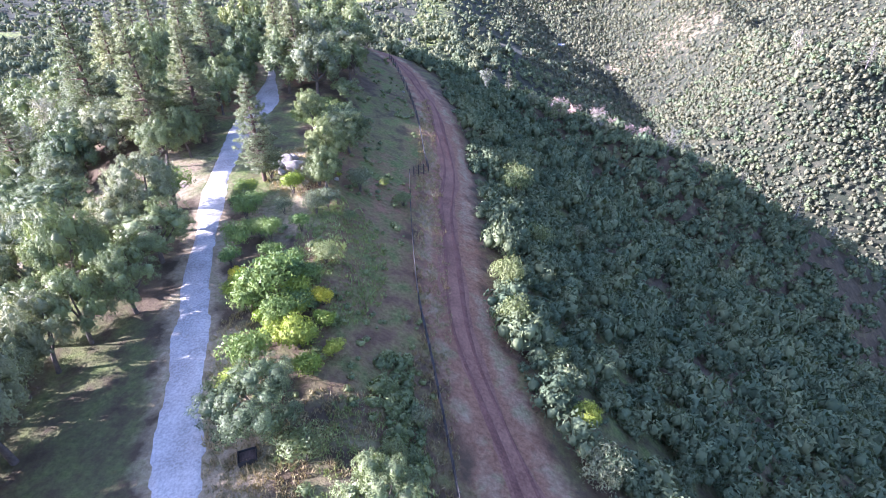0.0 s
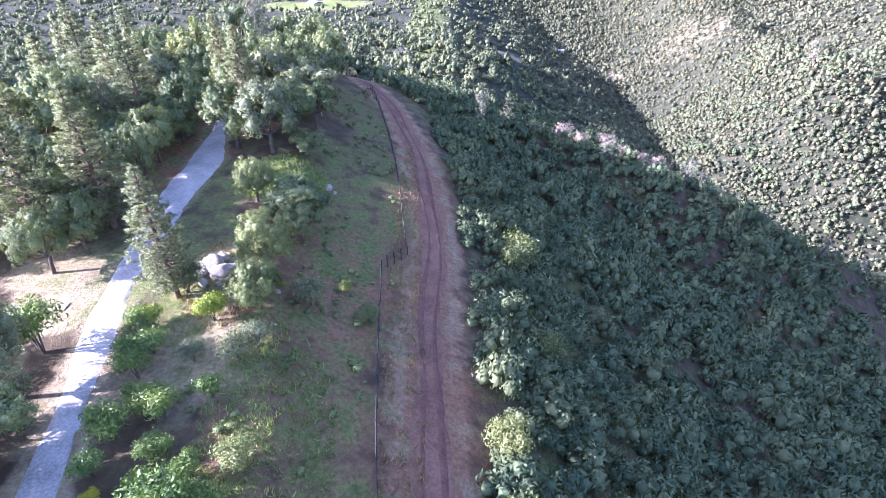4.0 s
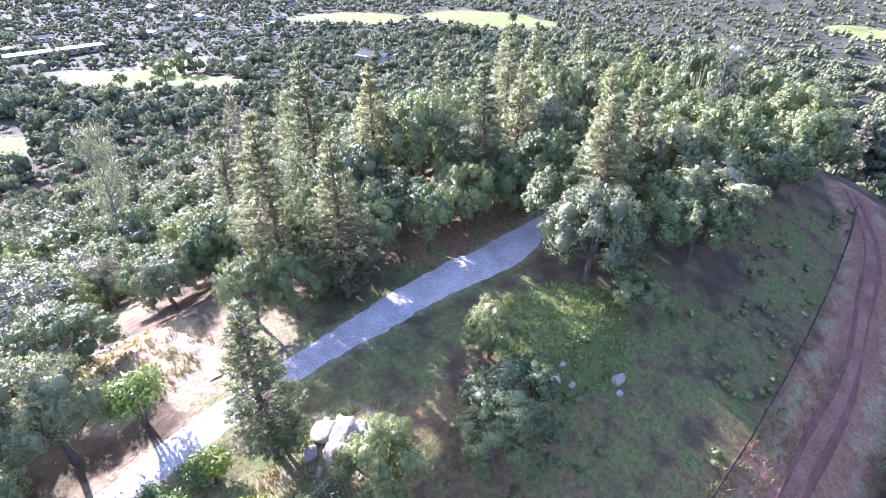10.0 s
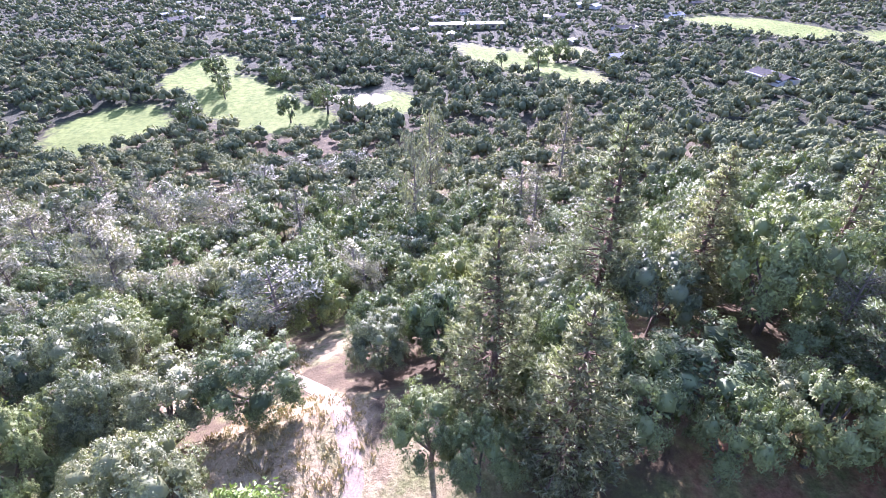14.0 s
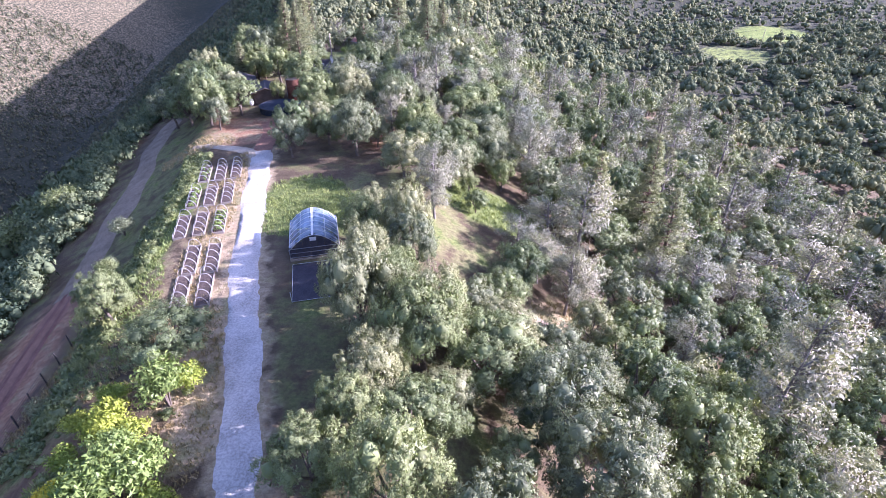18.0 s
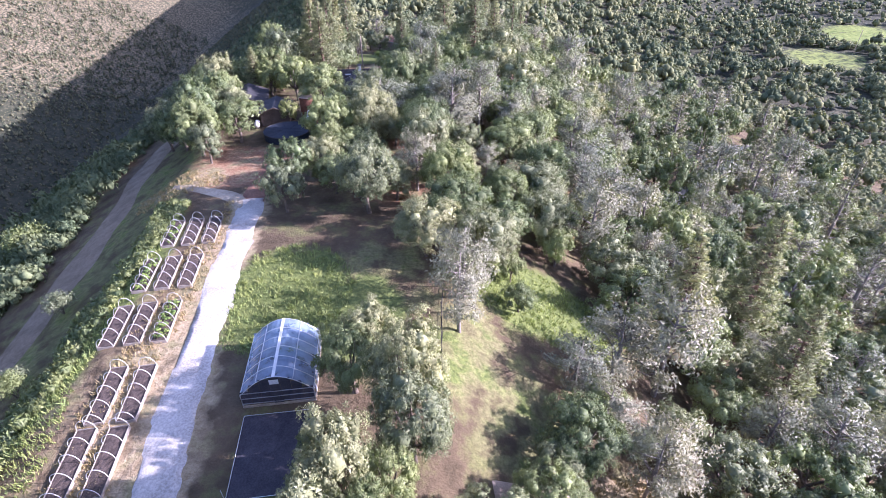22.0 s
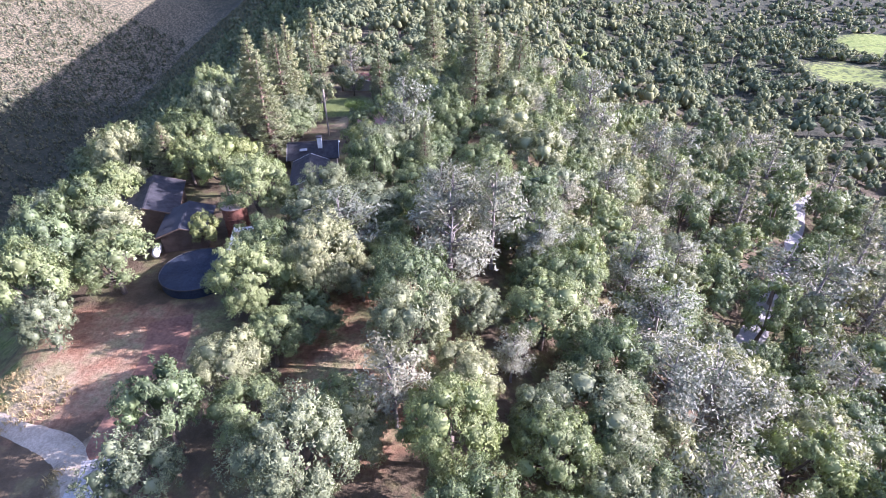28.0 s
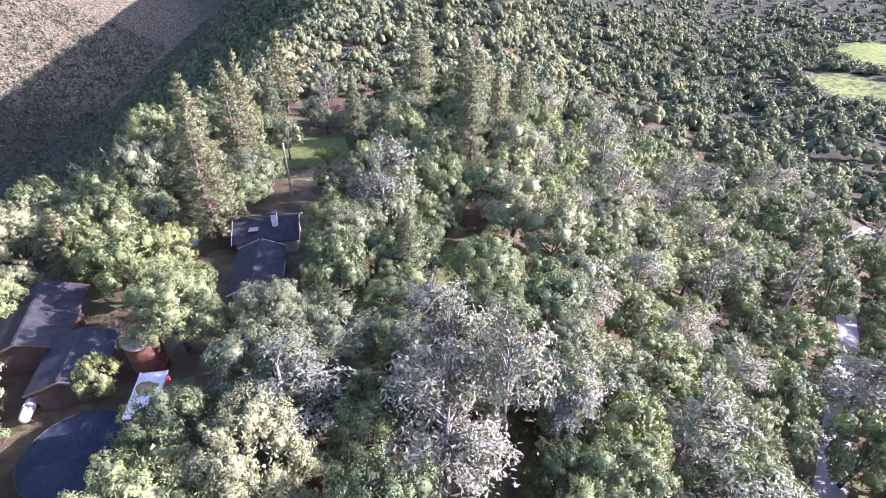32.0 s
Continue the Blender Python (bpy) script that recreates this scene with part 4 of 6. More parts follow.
def pines(leaves, seeds, thin, bark, radius=3.0, height=16.0):
    full = [pine_meshes(q, leaves, radius, height, 22, 9, thin, 0.088, 0.13, bark, 20, 13) for q in seeds]
    light = [pine_meshes(q + 500, leaves, radius, height, 18, 8, thin, 0.14, 0.13, bark, 10, 10) for q in seeds[:2]]
    return full, full, light


def greys():
    full = [airy_meshes(q, GREY_LEAF, cards=4200, size=0.12) for q in (63, 64, 65, 69)]
    return full, full, [airy_meshes(q, GREY_LEAF, cards=1600, size=0.16) for q in (66, 67)] + [pine_meshes(68, GREY_LEAF, 3.0, 11.5, 13, 6, 0.85, 0.15, 0.2, PALE_BARK, 4, 8)]


KINDS = {
    "dark_oak": (oaks(OAK_DARK, (11, 12, 13, 14), 8.2, 11), 4.5, "live_oak", "live oak", "live oak with a dense dark green crown"),
    "green_oak": (oaks(OAK_GREEN, (21, 22, 23), 9.0, 11), 4.5, "oak_tree", "oak tree", "oak with a rounded fresh green crown"),
    "pale_oak": (oaks(OAK_LIGHT, (31, 32, 33), 8.0, 10), 4.5, "oak_tree", "oak tree", "oak with a sunlit yellow-green crown"),
    "grey_oak": (oaks(OAK_GREY, (41, 42, 43), 8.4, 13, 0.17), 4.5, "blue_oak", "blue oak", "blue oak with a grey-green loose crown"),
    "pine": (pines(PINE_LEAF, (51, 52, 53, 54), 0.93, PINE_BARK), 3.0, "pine_tree", "pine tree", "tall ponderosa pine with drooping green boughs"),
    "grey_pine": (greys(), 3.2, "grey_pine", "grey pine", "thin grey pine, its pale limbs showing through"),
    "pink": (([airy_meshes(q, PINK_LEAF) for q in (71, 72)],) * 3, 3.2, "dry_tree", "tree", "dry tree with faded pinkish foliage"),
    "bush": (([shrub_meshes(q, OAK_LIGHT, 1.6, 2.6) for q in (81, 82)] + [shrub_meshes(q, OAK_GREY, 1.6, 2.4) for q in (83, 84)],) * 3, 1.6, "bush", "bush", "rounded bush with pale green leaves on the slope"),
    "lime": (([shrub_meshes(q, LIME_LEAF, 1.2, 2.1) for q in (91, 92)],) * 3, 1.2, "shrub", "shrub", "bright lime green garden shrub"),
    "fruit": (([shrub_meshes(q, FRUIT_LEAF, 1.3, 2.4) for q in (93, 94, 95)],) * 3, 1.3, "fruit_tree", "fruit tree", "small green fruit tree beside the road"),
    "lemon": (([shrub_meshes(q, LEMON_LEAF, 1.1, 2.0) for q in (96,)],) * 3, 1.1, "shrub", "shrub", "yellow flowering shrub in the garden"),
}
NEAR_LINE = drape([(2, -5), (3, 50), (-8, 68), (-32, 70), (-41, 50), (-37, 5), (-32, -40), (-20, -70), (-12, -95)], 4.0)
planted = []


def plant(kind, x, y, radius, tall=1.0, top=None):
    """Sets a plant of a kind at a plan point; top: the height of its tip, where it is known."""
    sets, unit, name, category, label = KINDS[kind]
    away = np.hypot(NEAR_LINE[:, 0] - x, NEAR_LINE[:, 1] - y).min()
    meshes = sets[0 if away < 18 else 1 if away < 46 else 2]
    rng = random.Random(int(x * 131 + y * 17 + 5))
    wood, crown = meshes[rng.randrange(len(meshes))]
    s = radius / unit
    up = s * tall * rng.uniform(0.85, 1.28)
    if top is not None:
        up = (top - gz(x, y)) / (max(v.co.z for v in crown.vertices) - 0.1)
    m = Matrix.LocRotScale((x, y, gz(x, y) - 0.05), Euler((0, 0, rng.uniform(0, 6.28))), (s, s, up))
    ob = thing(name, m, label, category, "trees on the ridge" if "tree" in name or "oak" in name or "pine" in name else "garden shrubs")
    a, b = new(wood.name.split(".")[0], wood), new(crown.name.split(".")[0], crown)
    a.parent = b.parent = ob
    planted.append((x, y, radius))
    return ob


OAKS = [q for q in OAKS if math.hypot(q[0] + 14, q[1] - 25.5) > 4]
GLADES = [(-45, 63.5, 5), (-33, 66, 3.4), (-29, -8, 2.5), (-28, -13, 2.5), (-52.7, 45.5, 3.6), (-55.3, 34.9, 2.6), (-65.4, 38.1, 2.6), (-66.4, 57.8, 3.4), (-39.6, 48.7, 2), (-45.2, 2.8, 2.4), (-94.4, 50.9, 3), (-56.2, 57.5, 3.4), (-39.1, 62.2, 4), (-59.9, 54.4, 2.6), (-40.9, 50.6, 2.4),
          (-37.5, -2.4, 4), (-49, -15.7, 5), (-41.1, 4.7, 2.5), (-31.5, -4.3, 3.4), (-20, -11, 5), (-21.7, -38, 2.6), (-48, -49.6, 2.4), (-37.7, -29, 2), (-67.5, -60, 3), (-20.5, -32.7, 2.4), (-31.6, -79.5, 5), (-16, -86, 2)]
OAKS = [q for q in OAKS if not any(math.hypot(q[0] - a, q[1] - b) < c + 0.35 * q[2] for a, b, c in GLADES)]
for k, (x, y, r) in enumerate(OAKS):
    plant(("dark_oak", "grey_oak", "green_oak", "dark_oak", "grey_oak", "green_oak")[(k * 7 + int(x)) % 6], x, y, r, max(0.8, min(1.12, 4.4 / r)) * (1.3 if -37 < x < -26 and 6 < y < 46 else 1.0))
# the close row beside the shaded plot
rng = random.Random(77)
for k in range(8):
    x, y = -30.5 - 0.14 * k * k ** 0.5 + rng.uniform(-1.2, 1.2), 3.5 + 4.6 * k + rng.uniform(-1, 1)
    if all(math.hypot(x - a, y - b) > 2.6 for a, b, _ in planted):
        plant(("grey_oak", "green_oak", "dark_oak")[k % 3], round(x, 1), round(y, 1), rng.uniform(2.6, 3.5), 1.35)
for x, y, r in DARK_OAKS + [(-14.2, 25.6, 3.8), (-48, 7, 3.6), (-45, 13.5, 3.0), (-50, 3, 3.2)]:
    plant("dark_oak", x, y, r, 0.9)
for x, y, r in PALE_OAKS:
    plant("pale_oak", x, y, r, max(0.8, min(1.1, 4.2 / r)))
# pines whose tips are known: x, y, height of the tip, radius
TALL_PINES = [(-24.8, 65.4, 16.9, 3.4), (-29, 106, 21.3, 4.4), (-58.2, 84.8, 23.4, 4.8), (-43, 73.6, 22.2, 4.1), (-38, 78.5, 20.4, 4.3), (-43.5, 101, 23.3, 3.7), (-60, 107.4, 20.2, 3.6),
              (-48, 111.8, 20.1, 3.6), (-66.5, 127, 23, 4.4), (-93, 161, 15, 4.2), (-71, 153, 19.4, 4.0), (-31.5, -101.6, 17.2, 3.6), (-26, -70.9, 11.4, 2.4), (1, -82.6, 16.5, 4.3),
              (-19.5, -138, 17, 4.0), (6.2, -119.8, 9.8, 3.3), (-36, -118, 13, 3.2), (-41, -132, 11, 3.2), (-44, -164, 2.8, 3.2), (13, -72, 9, 2.9), (9.3, -76.5, 6.5, 2.7)]
for x, y, top, r in TALL_PINES:
    plant("pine", x, y, r, 1.0, top)
for x, y, r in [q for q in PINES if all(math.hypot(q[0] - p[0], q[1] - p[1]) > 7 for p in TALL_PINES)]:
    plant("pine", x, y, min(max(r * 0.9, 3.0), 4.4), 1.08 * 3.0 / min(max(r * 0.9, 3.0), 4.4))
for x, y, top, r in [(-26.4, 184.7, 3.8, 4.5), (-15.9, 187.5, -1.9, 5), (-40, 150, 21, 3.2), (-123, 93, 5.2, 4.5), (-102, 62.6, 7, 3.6), (-125, 64, 2, 4), (25, 201.5, -16.9, 4.6), (16, 199, -15, 3.6), (-31.6, -49.1, 10.3, 4.6), (-40.5, -56.6, 6.4, 3.6)]:
    plant("grey_pine", x, y, r, 1.0, top)
for x, y, r in GREY_PINES:
    plant("grey_pine", x, y, min(r, 5.0), max(0.72, min(1.0, 3.4 / min(r, 5.0))))
for x, y, r in [(63, 191, 4.2), (57, 187, 3.4), (69, 188, 3.6), (74, 184, 3.2), (38, 189, 3.0), (43, 192, 3.8), (48, 188, 2.8), (79, 187, 3.0)]:
    plant("pink", x, y, r, 1.05)
for x, y, r in [(33, 193, 3), (88, 180, 3.4), (96, 178, 2.8), (110, 184, 3.6), (142, 196, 4), (150, 200, 3), (229, 352, 6), (251, 317, 5)]:
    plant("grey_pine", x, y, r, 0.85)
# crowns along the spur that break its skyline
rng = random.Random(58)
for k in range(26):
    x = 30 + 5.6 * k + rng.uniform(-2, 2)
    y = float(np.interp(x, [25, 60, 93, 165, 260], [180, 181, 172, 186, 205])) + rng.uniform(-5, 4)
    plant(("grey_oak", "dark_oak", "grey_oak", "green_oak", "grey_pine")[k % 5], round(x, 1), round(y, 1), rng.uniform(1.8, 3.6), 1.0)
for x, y, r in BUSHES:
    plant("bush", x, y, r)
for x, y, r in LIME_SHRUBS + [(-11.6, 31, 1.2), (-12.6, 34.5, 1.4), (-11.2, 37, 1.0), (-13.8, 38.5, 1.1), (-9.8, 33.4, 0.9), (-14.6, 40.4, 1.3), (-16.6, 37.2, 1.2), (-15, 34.6, 1.3)]:
    plant("lime", x, y, r * 1.3)
for x, y, r in FRUIT_SHRUBS:
    plant("fruit", x, y, r * 1.3)
for x, y, r in YELLOW_SHRUBS:
    plant("lemon", x, y, r)

# places with no trees: the ways, the gardens, the clearings, the buildings
CLEAR = [(-20, 3, 11), (-5, -12, 11), (-7, 5, 10), (-13, 18, 8), (-24, 14, 5), (3, -33, 9), (-2, -48, 7), (-4, -56, 5), (6, -59, 7), (-9, -72, 6), (-5, -82, 7),
         (-46, -13, 10), (-38, -3, 6), (-52, -17, 6), (-43, 10, 5), (-50, 12, 6), (-54, 8, 6), (-55, 44, 8), (-58, 55, 7), (-65, 60, 6), (-61, 38, 5), (-42, 57, 8), (-49, 60, 6), (-10, 60, 12), (-10, 90, 15), (-12, 120, 12), (-35, 97, 4), (-9, -106, 8), (-20, -66, 5), (-12, 40, 10), (-9, -63, 5)]
WAYS = np.concatenate([ROAD[:, :2], TRAIL, FAR_ROAD, WOOD_PATH])


def free_at(x, y, gap):
    if any(math.hypot(x - a, y - b) < c + 1.5 for a, b, c in GLADES) or any(math.hypot(x - a, y - b) < c for a, b, c in CLEAR):
        return False
    if np.hypot(WAYS[:, 0] - x, WAYS[:, 1] - y).min() < 3.5:
        return False
    return all(math.hypot(x - a, y - b) > gap + 0.55 * c for a, b, c in planted)


def woods(count, x0, x1, y0, y1, kinds, rlo, rhi, seed, tall=1.0):
    rng = random.Random(seed)
    done = 0
    for _ in range(count * 14):
        if done >= count:
            return
        x, y = rng.uniform(x0, x1), rng.uniform(y0, y1)
        r = rng.uniform(rlo, rhi)
        if free_at(x, y, 0.6 * r):
            k = rng.choice(kinds)
            plant(k, round(x, 1), round(y, 1), r, tall)
            done += 1


woods(170, -112, -22, 98, 172, ["dark_oak", "pale_oak", "green_oak", "dark_oak", "grey_oak", "green_oak"], 3.0, 5.8, 1, 1.05)
woods(125, -128, -48, 18, 105, ["dark_oak", "grey_oak", "pale_oak", "grey_pine", "dark_oak", "grey_oak"], 3.0, 5.2, 2, 1.05)
woods(190, -128, -40, -78, 20, ["grey_pine", "dark_oak", "grey_oak", "green_oak", "grey_pine", "grey_oak"], 2.8, 5.0, 3, 1.0)
woods(260, -124, -14, -168, -26, ["dark_oak", "grey_oak", "green_oak", "grey_pine", "grey_oak", "dark_oak", "green_oak"], 3.0, 5.4, 4, 1.0)
woods(30, 6, 34, -125, -58, ["dark_oak", "green_oak", "grey_oak", "dark_oak", "grey_oak"], 2.4, 5.0, 5, 1.1)
woods(12, -46, -34, 20, 74, ["dark_oak", "grey_oak", "green_oak"], 2.2, 3.8, 6, 1.1)
woods(14, -22, 20, -140, -85, ["green_oak", "grey_oak", "dark_oak"], 2.6, 4.8, 7)
woods(12, -47, -38, 72, 106, ["dark_oak", "green_oak", "grey_oak"], 2.8, 4.2, 8, 1.25)
FIELD_TREES = [(-330, -78, 8), (-318, -70, 6), (-274, 2, 8), (-276, 12, 5), (-258, -62, 7), (-300, -62, 5), (-262, -14, 6), (-330, -40, 7), (-355, 118, 7), (-340, 84, 6), (-400, 120, 9), (-385, 135, 8), (-376, 96, 5)]
for x, y, r in FIELD_TREES:
    plant("dark_oak" if r > 5 else "green_oak", x, y, r)


# ---- brush, far woods and grass: too many to count ----
def clump_template(seed, base, cards, size, rough=0.25, squash=0.8):
    rng = np.random.default_rng(seed)
    pieces = [lump((0, 0, 0.45), 0.62, rng, base, rough, squash)]
    if cards:
        out = rng.normal(0, 1, (cards, 3))
        out[:, 2] = np.abs(out[:, 2]) * 0.9
        out /= np.linalg.norm(out, axis=1)[:, None]
        pieces.append(sprays(out * (0.82, 0.82, 0.70) * rng.uniform(0.85, 1.15, (cards, 1)) + (0, 0, 0.45), out, size, rng))
    return joined(pieces)


def bushy_template(seed, lumps, cards, size, tall=0.9, core=1.0):
    """A rounded crown of a few uneven lumps, roughened with small leaf sprays."""
    rng = np.random.default_rng(seed)
    a = np.arange(lumps) * 2.4 + rng.uniform(0, 6)
    q = np.sqrt((np.arange(lumps) + 0.3) / lumps) * 0.58
    c = np.stack([np.cos(a) * q, np.sin(a) * q, (0.78 - 0.45 * q + rng.uniform(-0.08, 0.08, lumps)) * tall], 1)
    rad = rng.uniform(0.34, 0.5, lumps) * (4.0 / max(lumps, 4)) ** 0.45
    pieces = [lump(c[k], rad[k] * core, rng, ICO1, 0.2, 0.85) for k in range(lumps)]
    if cards:
        w = rng.integers(0, lumps, cards)
        out = unit(rng.normal(0, 1, (cards, 3)) + c[w] * 0.8 + (0, 0, 0.3))
        pieces.append(sprays(c[w] + out * rad[w][:, None] * rng.uniform(0.85, 1.2, (cards, 1)), out, size, rng, 1.3, 0.7, 0.8))
    return joined(pieces)


def scatter_mesh(name, templates, x, y, r, tall, mat, seed, sink=0.1):
    """Copies of the templates set on the ground at plan points, as one mesh."""
    rng = np.random.default_rng(seed)
    z = ground_z(x, y)
    pick = rng.integers(0, len(templates), len(x))
    vs, fs, ts, ns, n = [], [], [], [], 0
    for k, (tv, tf, *tn) in enumerate(templates):
        idx = np.nonzero(pick == k)[0]
        if not len(idx):
            continue
        a = rng.uniform(0, 6.28, len(idx))
        c, s = np.cos(a)[:, None], np.sin(a)[:, None]
        px = (tv[None, :, 0] * c - tv[None, :, 1] * s) * r[idx, None] + x[idx, None]
        py = (tv[None, :, 0] * s + tv[None, :, 1] * c) * r[idx, None] + y[idx, None]
        pz = tv[None, :, 2] * (r * tall)[idx, None] + z[idx, None] - sink * r[idx, None]
        vs.append(np.stack([px, py, pz], 2).reshape(-1, 3))
        fs.append((tf[None] + (np.arange(len(idx)) * len(tv))[:, None, None]).reshape(-1, 3) + n)
        ts.append(np.repeat(rng.uniform(0, 1, len(idx)), len(tv)))
        n += len(idx) * len(tv)
        if tn:
            q = tn[0]
            ns.append(np.stack([q[None, :, 0] * c - q[None, :, 1] * s, q[None, :, 0] * s + q[None, :, 1] * c, np.repeat(q[None, :, 2], len(idx), 0)], 2).reshape(-1, 3))
    return tri_mesh(name, np.concatenate(vs), np.concatenate(fs), mat, False, np.concatenate(ts), np.concatenate(ns) if ns else None)


def points_in(count, x0, x1, y0, y1, seed):
    rng = np.random.default_rng(seed)
    return rng.uniform(x0, x1, count), rng.uniform(y0, y1, count), rng


x, y, rng = points_in(17000, -20, 140, -150, 330, 101)
# closer together near the track, thinner down the slope
edge = x - np.interp(y, [-150, -60, 20, 45, 90, 128, 150, 165, 330], [36, 33, 14, 5, 5, 0, -2, -18, -30])
keep = (edge > 1.2) & (rng.uniform(0, 1, len(x)) < np.exp(-np.maximum(edge, 0) / 75.0) + 0.35)
x, y = x[keep], y[keep]
r = (0.9 + 2.7 * rng.uniform(0, 1, len(x)) ** 1.8) * (1 + 0.3 * smooth(30, 120, x))
up = rng.uniform(0.85, 1.75, len(x))
edge = x - np.interp(y, [-150, -60, 20, 45, 90, 128, 150, 165, 330], [36, 33, 14, 5, 5, 0, -2, -18, -30])
close = (edge < 26) & (y < 190)
brush = [bushy_template(s, 6, 250, 0.08, 0.95, 0.66) for s in (1, 2, 3, 4, 5)]
tagged(new("chaparral", scatter_mesh("chaparral", brush, x[close], y[close], r[close], up[close], BRUSH_LEAF, 102)), "dense dark green chaparral beside the ridge track", "brush", kind="stuff")
brush = [bushy_template(s, 4, 75, 0.14, 1.0, 0.66) for s in (13, 14, 15, 16, 17)]
tagged(new("chaparral", scatter_mesh("chaparral", brush, x[~close], y[~close], r[~close], up[~close], BRUSH_LEAF, 112)), "dense dark green chaparral on the shaded canyon slope", "brush", kind="stuff")

x, y, rng = points_in(9500, 40, 470, -420, 440, 103)
far_brush = [bushy_template(s, 2, 26, 0.2, 0.95, 0.75) for s in (6, 7, 8)]
keep = (np.hypot(x - 20, y - 60) > 105) & ((y > 60) | (rng.uniform(0, 1, len(x)) < 0.6))
x, y = x[keep], y[keep]
tagged(new("chaparral", scatter_mesh("chaparral", far_brush, x, y, rng.uniform(1.8, 4.2, len(x)), rng.uniform(0.8, 1.3, len(x)), BRUSH_LEAF, 104)), "chaparral lower down the shaded canyon slope", "brush", kind="stuff")

x, y, rng = points_in(5000, 24, 340, -560, -120, 113)
keep = (x > np.interp(y, [-560, -300, -120], [120, 60, 30])) & (wobble(x, y, 30, 3) > -0.6)
x, y = x[keep], y[keep]
tagged(new("chaparral", scatter_mesh("chaparral", far_brush, x, y, rng.uniform(1.8, 4.6, len(x)), rng.uniform(0.9, 1.6, len(x)), BRUSH_LEAF, 114)), "brush and small oaks in the shade below the yard", "brush", kind="stuff")

tiny = [bushy_template(s, 2, 8, 0.2, 0.9, 0.9) for s in (9, 10, 11, 12)]
speck = [bushy_template(s, 1, 12, 0.32, 0.9, 1.0) for s in (16, 17, 18, 19)]


def hillside(count, x0, x1, y0, y1, seed, label):
    x, y, rng = points_in(count, x0, x1, y0, y1, seed)
    keep = (np.hypot(x, y) > 215) & (wobble(x, y, 70, 5) + 0.6 * wobble(x, y, 23, 8) + rng.normal(0, 0.35, len(x)) > -0.75)
    x, y = x[keep], y[keep]
    far = smooth(300, 900, np.hypot(x, y))
    r = (1.1 + 2.2 * rng.uniform(0, 1, len(x)) ** 1.8) * (1 + 0.5 * far)
    tagged(new("hillside_scrub", scatter_mesh("hillside_scrub", speck, x, y, r, rng.uniform(0.8, 1.5, len(x)), SCRUB_LEAF, seed + 1)), label, "brush", kind="stuff")


hillside(52000, 70, 720, 200, 860, 105, "dense grey-green scrub on the sunlit canyon wall")
hillside(13000, 95, 330, 195, 430, 125, "close grey-green scrub at the foot of the canyon wall")
hillside(26000, 110, 840, -1000, -130, 115, "scrub on the canyon wall beyond the yard")


def meadow_free(x, y):
    ok = np.ones(len(x), bool)
    for px, py, ax, ay, turn, straw, grass, _ in PATCHES_FAR:
        a = radians(turn)
        u = ((x - px) * math.cos(a) + (y - py) * math.sin(a)) / ax
        v = (-(x - px) * math.sin(a) + (y - py) * math.cos(a)) / ay
        ok &= np.hypot(u, v) > 1.0
    ok &= np.hypot((x + 297) / 24, (y - 18) / 24) > 1
    return ok


x, y, rng = points_in(13500, -420, 70, -420, 460, 107)
near = (x > -122) & (x < 36) & (y > -162) & (y < 182)
keep = ~near & meadow_free(x, y) & (np.hypot(FAR_ROAD[:, 0][:, None] - x, FAR_ROAD[:, 1][:, None] - y).min(0) > 5) & (x < np.interp(y, [-420, -160, 182, 460], [70, 40, -10, 60]))
x, y = x[keep], y[keep]
close = (np.hypot(x + 20, y - 10) < 215) | (np.abs(x + 170) < 60) & (np.abs(y) < 150)
r = 2.0 + 3.8 * rng.uniform(0, 1, len(x)) ** 1.5
up = rng.uniform(0.9, 1.6, len(x))
crowns = [bushy_template(s, 9, 130, 0.085, 1.15, 0.8) for s in (21, 22, 23, 24, 25, 26)]
tagged(new("woods", scatter_mesh("woods", crowns, x[close], y[close], r[close], up[close], FAR_LEAF, 108)), "mixed oak and pine woods covering the lower slopes", "woods", kind="stuff")
crowns = [bushy_template(s, 6, 40, 0.12, 1.15, 0.8) for s in (27, 28, 29, 30)]
tagged(new("woods", scatter_mesh("woods", crowns, x[~close], y[~close], r[~close], up[~close], FAR_LEAF, 111)), "woods of rounded oaks farther down the slopes", "woods", kind="stuff")

x, y, rng = points_in(46000, -1050, 300, -900, 1200, 109)
keep = ((x < -420) | (y > 460) | (y < -420)) & ((np.abs(y) < 520) | (rng.uniform(0, 1, len(x)) < 0.55)) & meadow_free(x, y)
x, y = x[keep], y[keep]
tagged(new("woods", scatter_mesh("woods", tiny, x, y, 2.6 + 4.0 * rng.uniform(0, 1, len(x)) ** 1.5, rng.uniform(0.8, 1.3, len(x)), FAR_LEAF, 110)), "distant woods on the valley floor", "woods", kind="stuff")

# grass tufts on the lawn and the clearings near the road
def tuft(seed):
    rng = np.random.default_rng(seed)
    n = 9
    base = rng.uniform(-0.5, 0.5, (n, 2))
    tip = base + rng.normal(0, 0.28, (n, 2))
    w = rng.normal(0, 1, (n, 2))
    w = w / np.linalg.norm(w, axis=1)[:, None] * 0.09
    v = np.concatenate([np.c_[base - w, np.zeros(n)], np.c_[base + w, np.zeros(n)], np.c_[tip, rng.uniform(0.5, 1.0, n)]])
    k = np.arange(n)
    return v, np.stack([k, k + n, k + 2 * n], 1)


tufts = [tuft(s) for s in range(4)]


